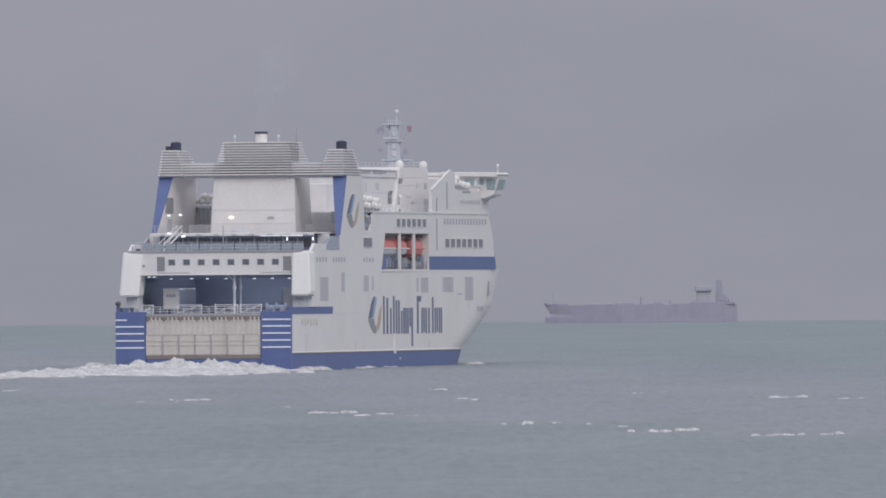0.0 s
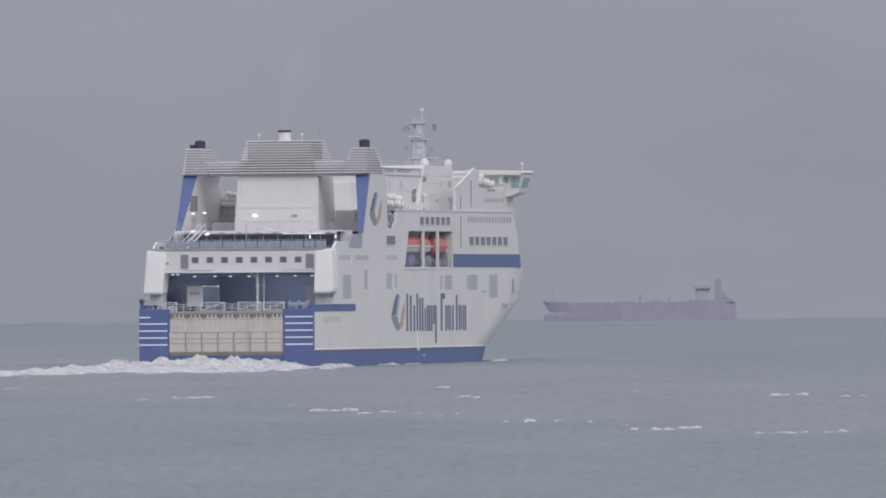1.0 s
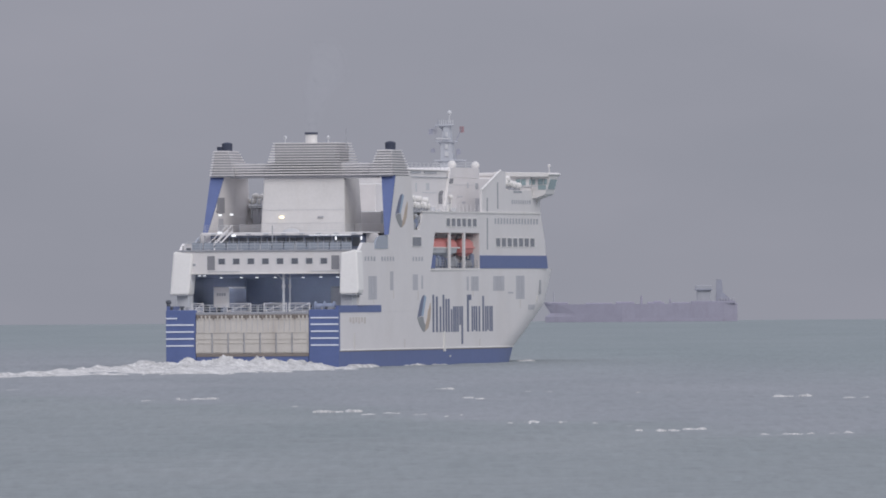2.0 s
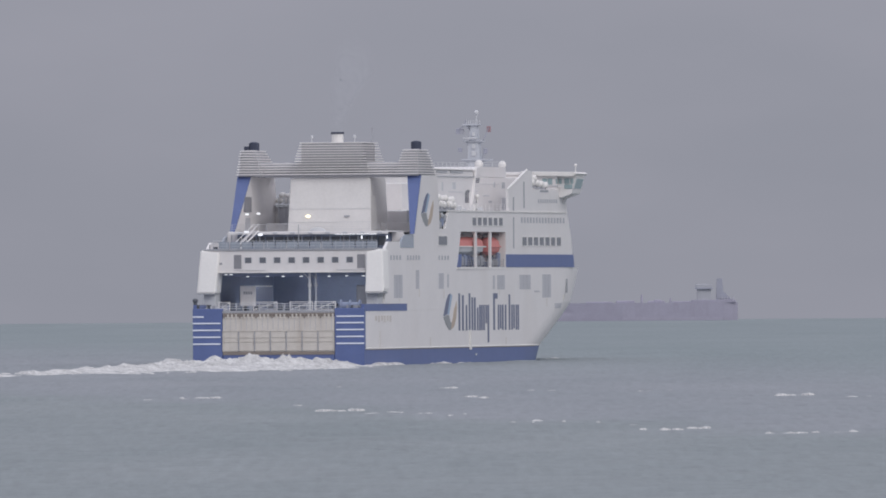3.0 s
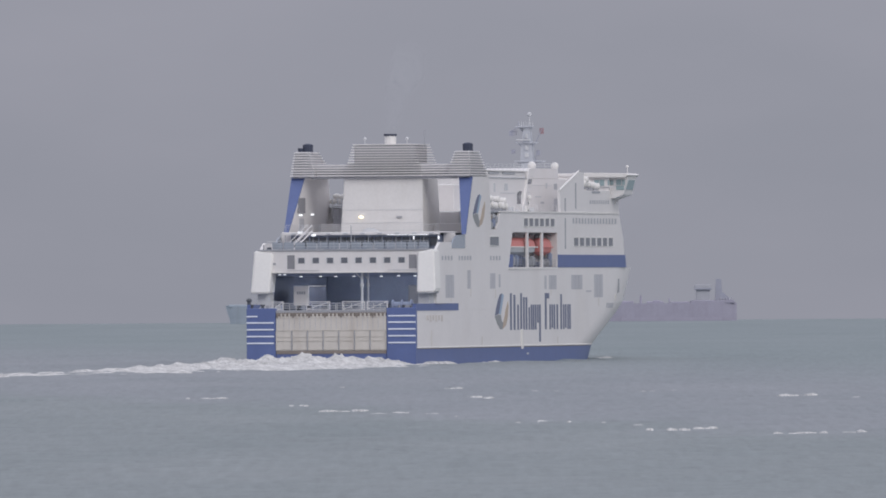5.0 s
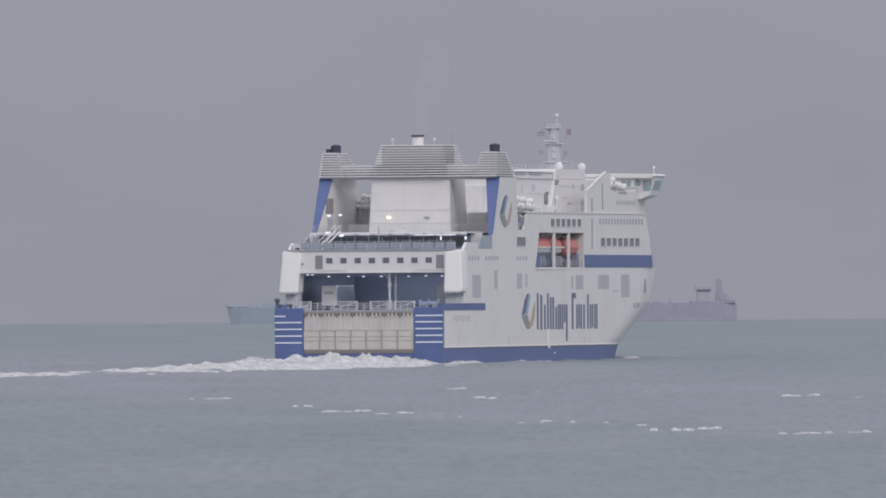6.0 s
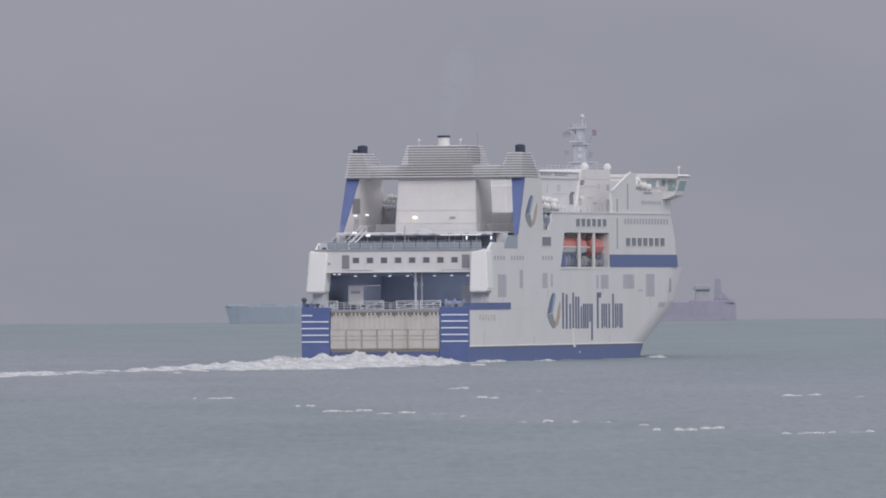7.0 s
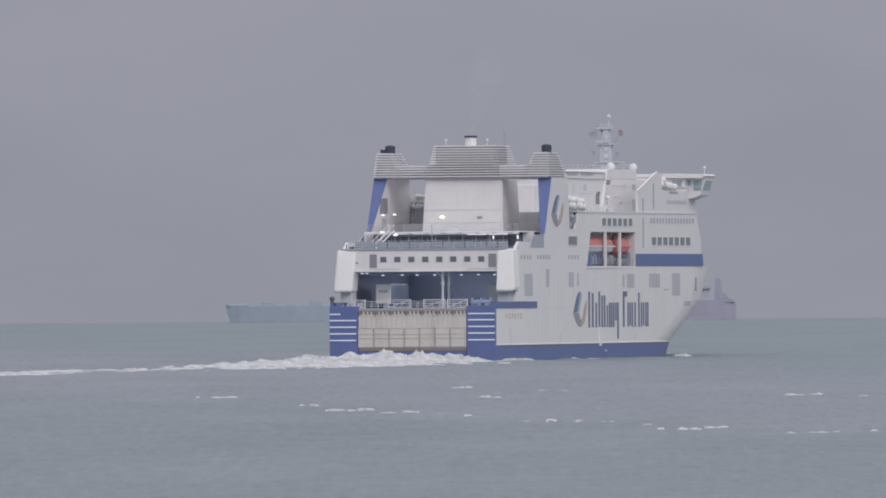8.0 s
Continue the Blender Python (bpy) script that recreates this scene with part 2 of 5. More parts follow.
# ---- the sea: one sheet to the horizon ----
def build_sea():
    ys = [-3000.0, -1200, -300, 0, 300, 700, 960]
    y = 1000.0
    while y < 3300:
        ys.append(y)
        y += 2.4 + (y - 1000) * 0.0018
    while y < 5200:
        ys.append(y)
        y += 14
    ys += [6000.0, 9000, 15000, 30000]
    xs = [-20000.0, -4000, -1500, -500, -200, -120] + list(np.arange(-92, 92.1, 1.0)) + [120.0, 200, 500, 1500, 4000, 20000]
    xs, ys = np.array(xs), np.array(ys)
    gx, gy = np.meshgrid(xs, ys)
    z = np.zeros_like(gx)
    rng = np.random.default_rng(4)
    for i in range(26):
        turn = rng.normal(1.9, 0.55)
        length = 3.4 * 1.2 ** (i % 13)
        k = 2 * math.pi / length
        z += 0.0075 * length ** 0.6 * np.sin(k * (gx * math.cos(turn) + gy * math.sin(turn)) + rng.uniform(0, 6.28))
    calm = np.clip((gy - 960) / 60, 0, 1) * np.clip((3400 - gy) / 500, 0, 1) * np.clip((112 - np.abs(gx)) / 15, 0, 1)
    z *= calm
    verts = np.stack([gx, gy, z], -1).reshape(-1, 3)
    w = len(xs)
    faces = [(j * w + i, j * w + i + 1, (j + 1) * w + i + 1, (j + 1) * w + i) for j in range(len(ys) - 1) for i in range(w - 1)]
    me = bpy.data.meshes.new("water")
    me.from_pydata(verts.tolist(), [], faces)
    me.materials.append(SEA)
    me.shade_smooth()
    tagged(new("water", me), "choppy grey-green sea under an overcast sky", "sea", kind="structure")


build_sea()


# ---- the ferry: x to starboard, y forward from the stern, z up from the waterline ----
ferry = tagged(new("ferry"), "white car ferry with blue trim under way, stern doors half open", "ship")


def shell_end(z):
    """How far forward the side runs straight, by height: the flare of the bow."""
    return float(np.interp(z, (-2, 0, 2.1, 5.4, 8.3, 11.6, 13.7), (110, 112.6, 115.5, 129, 140, 144.5, 147)))


def half_beam(u, z):
    aft = 13.1 - 0.75 * max(0.0, 1 - u / 30.0) ** 2
    d = max(0.0, u - shell_end(z))
    return max(0.0, aft - 0.0041 * d * d)


def shell(levels, mat, name, label, u0=0.0):
    bm = bmesh.new()
    rows = []
    for z in levels:
        tip = shell_end(z) + math.sqrt(13.1 / 0.0041)
        us = [u0 + (tip - u0) * s for s in np.concatenate([np.linspace(0, 0.6, 14), np.linspace(0.62, 1, 26)])]
        rows.append([bm.verts.new((half_beam(u, z), u, z)) for u in us] + [bm.verts.new((-half_beam(u, z), u, z)) for u in us[-2::-1]])
    for a, b in zip(rows, rows[1:]):
        for i in range(len(a) - 1):
            bm.faces.new((a[i], a[i + 1], b[i + 1], b[i]))
        bm.faces.new((a[-1], a[0], b[0], b[-1]))
    bm.faces.new(rows[0][::-1])
    bm.faces.new(rows[-1])
    return part(name, bm, mat, ferry, label)


def hull():
    shell([-2.5, 0, 2.1], BLUE, "hull_bottom", "blue boot topping")
    shell([2.1, 3.5, 5, 6.5, 7.55], WHITE, "hull", "streaked white hull plating")
    shell([7.55, 8.5, 10, 11.6, 13.7], WHITE, "upper_hull", "white hull plating", u0=62.0)
    # rubbing edge over the boot topping
    for s in (-1, 1):
        bm = bmesh.new()
        prev = None
        for u in np.linspace(0.2, 140, 40):
            x = s * (half_beam(u, 2.1) + 0.02)
            ring = [bm.verts.new(p) for p in ((x, u, 2.05), (x + s * 0.09, u, 2.1), (x + s * 0.09, u, 2.22), (x, u, 2.3))]
            if prev:
                for i in range(3):
                    bm.faces.new((prev[i], ring[i], ring[i + 1], prev[i + 1]))
            prev = ring
        part("rubbing_strake", bm, CREAM, ferry)
        bm = bmesh.new()
        prev = None
        for u in np.linspace(0.2, 126, 36):
            x = s * (half_beam(u, 2.0) + 0.03)
            ring = [bm.verts.new(p) for p in ((x, u, 1.96), (x, u, 2.06))]
            if prev:
                bm.faces.new((prev[0], ring[0], ring[1], prev[1]))
            prev = ring
        part("rust_line", bm, RUST, ferry, "rusty line under the rubbing strake")


def stern():
    # blue transom corners with their white stripes, and the folded stern ramp between
    for s in (-1, 1):
        bm = boxed(*sorted((s * 8.15, s * 12.45)), -0.45, 0.6, -1.5, 7.95, bevel=0.06)
        corner = part("transom_corner", bm, BLUE, ferry, "blue transom corner")
        for i, z in enumerate((2.92, 3.9, 4.88, 5.86, 6.78)):
            wide = 1.6 if (i == 4 and s < 0) else 4.0
            x0 = s * 12.42
            x1 = s * (12.42 - wide)
            part("stripe", boxed(*sorted((x0, x1)), -0.54, -0.42, z - 0.1, z + 0.1, bevel=0.02), STRIPE, corner, "pale blue stripe")
    part("transom_sill", boxed(-8.1, 8.1, -0.3, 0.6, -1.5, 1.75, bevel=0.05), BLUE, ferry, "blue transom sill")
    # brown strip painted as the shadow between ramp and sill
    part("sill_shadow", boxed(-8.1, 8.1, -0.4, -0.2, 1.35, 1.8, bevel=0.02), RUST, ferry, "dark brown strip for the shadow under the stern ramp")
    ramp = part("stern_ramp", boxed(-8.1, 8.1, -0.42, 0.3, 1.8, 6.75, bevel=0.06), RAMP, ferry, "cream steel stern ramp, folded up")
    for i in range(8):
        x = -8.05 + i * 2.3
        part("ramp_rib", boxed(x - 0.06, x + 0.06, -0.62, -0.4, 1.85, 4.7, bevel=0.03), GREY if i not in (0, 7) else RAMP, ramp)
    for z in (2.0, 3.25, 3.85, 4.75):
        part("ramp_stringer", boxed(-8.05, 8.05, -0.52, -0.4, z - 0.04, z + 0.04, bevel=0.01), RAMP, ramp)
    for i in range(28):
        x = -7.9 + i * 0.585
        part("hinge_finger", boxed(x - 0.1, x + 0.1, -0.6, 0.2, 6.55, 7.15, bevel=0.03), RUST if i % 4 == 0 else RAMP, ramp)
    for i in range(21):
        x = -7.7 + i * 0.77
        part("plate_seam", boxed(x - 0.03, x + 0.03, -0.47, -0.4, 4.85, 6.6, bevel=0), PANEL, ramp)
    # rust-brown strip, also standing in for shadow behind the hinge fingers
    part("hinge_shadow_gap", boxed(-8.1, 8.1, -0.35, 0.3, 6.78, 7.28, bevel=0.03), RUST, ramp, "rusty hinge line, shadow of the gap in its colour")
    # coiled ropes and gear on the quarters
    rng = random.Random(21)
    for k in range(18):
        s = 1 if k % 3 else -1
        x = s * rng.uniform(8.4, 11.7)
        y, w, h = rng.uniform(0.8, 6.5), rng.uniform(0.3, 0.9), rng.uniform(0.35, 1.15)
        bm = bmesh.new()
        if k % 2:
            rod(bm, (x, y, 7.62), (x, y, 7.62 + h), w / 2, w / 2.6, sides=10)
        else:
            box(bm, x - w / 2, x + w / 2, y, y + w, 7.62, 7.62 + h)
            soft(bm, 0.08, 2)
        part("mooring_gear", bm, rng.choice((DARK, GREY, BAY, PALE)), ferry)
    # mooring deck
    part("mooring_deck", boxed(-12.3, 12.3, -0.3, 30, 7.3, 7.62, bevel=0.03), GREY, ferry, "dark grey mooring deck")
    for i, (a, b) in enumerate(((-9.2, -4.2), (-4.0, 0.6), (0.8, 4.0), (4.2, 8.1))):
        rail("stern_rail", [(a, 0.1, 7.62), (b, 0.1, 7.62)], ferry, height=1.0, step=1.1, r=0.05)
    for x, y in ((-11.9, 0.6), (12.0, 0.6), (-10.7, 2.5), (9.9, 2.5), (7.6, 3)):
        bm = bmesh.new()
        rod(bm, (x, y, 7.6), (x, y, 8.3), 0.28, 0.22)
        rod(bm, (x, y, 8.3), (x, y, 8.5), 0.36, 0.36)
        part("mooring_bollard", bm, DARK, ferry)
    bm = bmesh.new()
    rod(bm, (8.6, 2.2, 8.25), (11.3, 2.2, 8.25), 0.55, sides=14)
    for x in (8.6, 9.9, 11.3):
        rod(bm, (x - 0.1, 2.2, 8.25), (x + 0.1, 2.2, 8.25), 0.85, sides=14)
    part("mooring_winch", bm, BAY, ferry)
    for s in (-1, 1):
        bm = bmesh.new()
        ring = []
        for u in np.linspace(-0.1, 27.1, 14):
            x = half_beam(max(u, 0), 7.5)
            ring.append([bm.verts.new((s * a, u, z)) for a, z in ((x - 0.4, 7.5), (x + 0.05, 7.5), (x + 0.05, 8.5), (x - 0.4, 8.5))])
        for a, b in zip(ring, ring[1:]):
            for k in range(4):
                bm.faces.new((a[k], a[(k + 1) % 4], b[(k + 1) % 4], b[k]))
        bm.faces.new(ring[0]), bm.faces.new(ring[-1][::-1])
        part("bulwark", bm, BLUE, ferry, "blue bulwark strip")
    # black roller on the port quarter
    bm = bmesh.new()
    rod(bm, (-12.2, 0.3, 7.9), (-12.2, 0.3, 9.2), 0.3, 0.24, sides=10)
    ball(bm, (-12.2, 0.3, 9.1), 0.42, 1, 1, 0.8)
    part("roller", bm, DARK, ferry)


def car_deck():
    part("car_deck_ceiling", boxed(-12.0, 12.0, 9.2, 60, 13.0, 13.25, bevel=0.03), BAY, ferry)
    part("car_deck_end", boxed(-12, 12, 52, 52.4, 7.6, 13, bevel=0), BAY, ferry)
    for s in (-1, 1):
        part("car_deck_wall", boxed(*sorted((s * 11.6, s * 12.0)), 9.2, 60, 7.6, 13.0, bevel=0), BAY, ferry)
        if s > 0:
            part("car_deck_door", boxed(*sorted((s * 9.4, s * 11.4)), 10.2, 10.5, 7.7, 11.0, bevel=0.04), GREY, ferry)
    for x, r, paint in ((2.5, 0.17, PALE), (3.4, 0.13, GREY)):
        bm = bmesh.new()
        rod(bm, (x, 9.6, 7.6), (x, 9.6, 13.0), r, sides=10)
        rod(bm, (x, 9.6, 11.0), (x, 9.6, 11.5), r + 0.1, sides=10)
        rod(bm, (x - 0.9, 9.6, 12.95), (x, 9.6, 12.1), 0.08, sides=6)
        part("pillar", bm, paint, ferry)
    # floodlights under the lintel, each on its bracket
    for x, z in ((-9.62, 12.8), (-8.89, 12.8), (-6.47, 12.5), (-3.57, 12.52), (-1.32, 12.5), (1.34, 12.5), (5.37, 12.48), (7.94, 12.52), (10.36, 12.5)):
        lamp = part("deck_lamp", boxed(x - 0.21, x + 0.21, 9.3, 9.55, z - 0.06, z + 0.06, bevel=0.03), LAMP_WHITE, ferry, "lit deck lamp")
        part("bracket", boxed(x - 0.05, x + 0.05, 9.35, 9.5, z + 0.08, 13.02, bevel=0.01), GREY, lamp)
    # unseen ceiling tubes, added to brighten the dark car deck
    for y in (14.5, 25, 35, 45):
        for x in (-4.5, 0.5, 5.5, 9):
            part("tube_light", boxed(x - 1.4, x + 1.4, y, y + 0.3, 12.86, 12.98, bevel=0.02), TUBE, ferry, "lit tube light, some added as fill")
    trailer = part("cargo_trailer", boxed(-8.35, -6.1, 13.0, 25.0, 8.35, 11.15, bevel=0.06), WHITE, ferry, "white road trailer parked on the car deck")
    # dark panels paint the shade on the trailer's starboard side
    for k in range(9):
        part("shaded_side", boxed(-6.12, -6.06, 13.25 + k * 1.3, 14.5 + k * 1.3, 8.4, 11.05, bevel=0.02), NAVY, trailer, "slate blue panel for the shaded side of the trailer")
    part("trailer_roof", boxed(-8.38, -6.07, 12.97, 25.05, 11.15, 11.22, bevel=0.02), PALE, trailer)
    for i in range(4):
        part("mark", boxed(-7.85 + i * 0.34, -7.62 + i * 0.34, 12.95, 13.02, 9.95, 10.35, bevel=0), GREY, trailer)
    for x in (-8.1, -6.5):
        bm = bmesh.new()
        rod(bm, (x - 0.15, 14.5, 8.1), (x + 0.35, 14.5, 8.1), 0.5, sides=14)
        part("wheel", bm, BLACK, trailer)
    part("winch_house", boxed(8.7, 10.2, 12.6, 15, 7.62, 11.2, bevel=0.06), GREY, ferry, "grey winch house")
    # swing gates standing across the mooring deck
    for a, b, y in ((-9.0, -7.4, 1.2), (-4.0, -0.6, 1.5), (1.4, 4.6, 1.2), (4.9, 7.9, 1.6)):
        bm = bmesh.new()
        for z in (7.75, 8.3, 8.85):
            rod(bm, (a, y, z), (b, y, z), 0.045, sides=6)
        for x in (a, b):
            rod(bm, (x, y, 7.6), (x, y, 8.95), 0.07, sides=6)
        rod(bm, (a, y, 7.75), (b, y, 8.85), 0.045, sides=6)
        part("gate", bm, WHITE, ferry, "white swing gate")
    # roof beams
    for y in (12, 17, 22, 27):
        part("deck_beam", boxed(-11.6, 11.6, y, y + 0.25, 12.5, 13.0, bevel=0.02), BAY, ferry)


def aft_house():
    # wall with a row of square windows over the stern opening
    wall = part("aft_wall", boxed(-11.9, 11.9, 8.6, 9.1, 13.05, 16.25, bevel=0.05), WHITE, ferry, "white aft wall with a row of small windows")
    for i in range(8):
        x = -6.2 + i * 2.11
        w = part("window", boxed(x - 0.52, x + 0.52, 8.55, 8.7, 14.42, 15.22, bevel=0.02), GLASS, wall)
        for dx in (-0.5, 0.5):
            part("window_frame", boxed(x + dx - 0.05, x + dx + 0.05, 8.5, 8.6, 14.4, 15.25, bevel=0), PALE, w)
    for x in (-7.75, 10.2):
        part("door", boxed(x - 0.55, x + 0.55, 8.54, 8.7, 13.6, 15.6, bevel=0.03), DOOR, wall, "grey steel door")
    part("drip_rail", boxed(-11.9, 11.9, 8.4, 8.62, 13.0, 13.2, bevel=0.03), CREAM, wall)
    part("terrace", boxed(-12.7, 12.7, 8.4, 34, 16.2, 16.45, bevel=0.04), GREY, ferry, "grey open terrace deck")
    rail("terrace_rail", [(-11.4, 9, 16.45), (12.4, 9, 16.45)], ferry, height=1.15, step=2.0, r=0.028)
    for i in range(14):
        x = -10.6 + i * 1.66
        part("glass_panel", boxed(x, x + 1.5, 9.15, 9.2, 16.5, 17.45, bevel=0.01), SCREEN, ferry)
    # rounded white housings on the quarters
    for s in (-1, 1):
        bm = prism([(s * 11.0, 10.1), (s * 13.5, 10.1), (s * 13.75, 10.5), (s * 13.42, 16.25), (s * 13.1, 16.35), (s * 11.05, 15.95)] if s > 0 else
                   [(-13.5, 10.1), (-10.8, 10.1), (-10.35, 15.9), (-10.9, 15.95), (-13.1, 16.3)], "y", 7.4, 11.4)
        for v in bm.verts:
            v.co.y += (v.co.z - 10.1) * 0.12
        housing = part("quarter_housing", soft(bm, 0.18, 3), HOUSING, ferry, "rounded cream quarter housing")
        part("housing_sill", boxed(*sorted((s * 10.95, s * 13.5)), 7.3, 11.3, 9.98, 10.12, bevel=0.03), GREY, housing)
        part("quarter_pillar", boxed(*sorted((s * 11.0, s * 12.7)), 8.4, 11.8, 7.6, 10.2, bevel=0.05), PALE, ferry)
    # glazed deckhouse under a canopy
    house = part("terrace_house", boxed(-11.0, 11.0, 24.0, 34.0, 16.4, 18.55, bevel=0.05), BAY, ferry, "glazed terrace house")
    for i in range(16):
        x = -10.3 + i * 1.37
        part("window", boxed(x - 0.6, x + 0.6, 23.9, 24.05, 16.9, 18.2, bevel=0.02), GLASS, house)
    canopy = part("canopy", boxed(-11.4, 12.0, 19.5, 35.5, 18.75, 18.95, bevel=0.06), WHITE, ferry, "white canopy over the terrace")
    part("fascia", boxed(-11.4, 12.0, 19.42, 19.62, 18.5, 18.93, bevel=0.04), WHITE, canopy)
    for i in range(9):
        x = -9.6 + i * 2.55
        part("canopy_lamp", boxed(x - 0.35, x + 0.35, 19.3, 19.55, 18.62, 18.86, bevel=0.04), PALE, ferry)
    bm = bmesh.new()
    ball(bm, (-1.6, 35.4, 19.0), 0.7, 1.8, 0.5, 0.8, 12)
    part("covered_gear", bm, PALE, ferry)
    rail("casing_rail", [(-11.0, 20.2, 18.95), (11.6, 20.2, 18.95)], ferry, height=1.0, step=2.4, r=0.025)
    for i in range(12):
        x = -11 + i * 2.05
        bm = bmesh.new()
        rod(bm, (x, 20, 16.4), (x, 20, 18.6), 0.06, sides=6)
        part("canopy_post", bm, GREY, ferry)
    for x in (-8.7, -6.7):
        part("deck_lamp", boxed(x - 0.3, x + 0.3, 19.3, 19.6, 18.35 + (0.4 if x < -8 else 0), 18.65 + (0.4 if x < -8 else 0), bevel=0.05), LAMP_WHITE, ferry, "lit deck lamp")
    for s in (-1, 1):
        arc = [(32.2, 16.5), (32.2, 18.43), (28.5, 18.43)] + [(27.5 - 5.0 * math.sin(a), 16.5 + 1.93 * math.cos(a)) for a in np.linspace(0.1, math.pi / 2, 8)]
        part("wind_screen", prism(arc, "x", *sorted((s * 12.95, s * 13.16))), SCREEN, ferry, "rounded pale wind screen")
    # lit tubes under the canopy, upright lamps and the folded ensign staff's foot
    for a, b in ((4.2, 7.2), (7.4, 10.3)):
        part("tube_light", boxed(a, b, 19.36, 19.44, 18.45, 18.5, bevel=0.01), LAMP_WHITE, ferry, "lit tube light, some added as fill")
    # tubes hidden behind the fascia, added to brighten the terrace house
    for x in np.arange(-9.0, 11.0, 4.0):
        part("tube_light", boxed(x - 1.2, x + 1.2, 21.5, 21.7, 18.6, 18.7, bevel=0.02), TUBE_DIM, ferry, "lit tube light, some added as fill")
    for x in (8.1, 11.8):
        part("post_lamp", boxed(x - 0.09, x + 0.09, 19.5, 19.7, 17.8, 18.3, bevel=0.03), LAMP_WHITE, ferry, "lit deck lamp")
    for x, w in ((-6.4, 0.5), (-3.0, 0.7), (1.4, 0.6), (5.6, 0.8), (9.0, 0.5)):
        part("locker", boxed(x - w, x + w, 21.5, 22.5, 16.45, 17.35, bevel=0.06), PALE, ferry, "pale deck locker")
    bm = bmesh.new()
    rod(bm, (0.5, 9.3, 16.5), (1.05, 9.3, 17.4), 0.07, sides=6)
    rod(bm, (1.7, 9.3, 16.5), (1.15, 9.3, 17.4), 0.07, sides=6)
    part("staff_foot", bm, PALE, ferry)
    # louvred vents and pipework on the aft wall
    for x in (-10.2, 11.4):
        part("wall_vent", boxed(x - 0.2, x + 0.2, 8.52, 8.65, 14.2, 14.5, bevel=0.02), GREY, wall)
    for a, b in ((-8.3, -3.6), (6.6, 11.7)):
        part("wall_pipe", boxed(a, b, 8.45, 8.6, 13.38, 13.46, bevel=0.02), PALE, wall)
    # quarter bulwark caps and the port quarter's crane stub
    bm = bmesh.new()
    rod(bm, (-12.1, 10, 16.2), (-12.1, 10, 17.1), 0.06, sides=6)
    rod(bm, (-11.3, 10, 16.2), (-11.3, 10, 16.75), 0.42, 0.36, sides=12)
    part("quarter_capstan", bm, DARK, ferry)
    for s in (-1, 1):
        part("terrace_bulkhead", boxed(*sorted((s * 11.2, s * 12.9)), 26.0, 26.3, 16.45, 18.75, bevel=0.02), WHITE, ferry)
    stair = new("terrace_stair")
    stair.parent = ferry
    tagged(stair, "pale steel stair up to the canopy")
    for x in (-9.2, -8.5):
        bm = bmesh.new()
        rod(bm, (x, 14, 16.45), (x + 1.7, 19, 19.1), 0.11, sides=6)
        rod(bm, (x, 14, 17.4), (x + 1.7, 19, 20.0), 0.05, sides=6)
        for k in range(4):
            f = k / 3
            rod(bm, (x + 1.7 * f, 14 + 5 * f, 16.45 + 2.65 * f), (x + 1.7 * f, 14 + 5 * f, 17.4 + 2.6 * f), 0.04, sides=5)
        part("stair_stringer", bm, WHITE, stair)
    for k in range(12):
        f = (k + 0.5) / 12
        part("tread", boxed(-9.2 + 1.7 * f, -8.5 + 1.7 * f, 13.9 + 5 * f, 14.25 + 5 * f, 16.45 + 2.65 * f, 16.5 + 2.65 * f, bevel=0), GREY, stair)


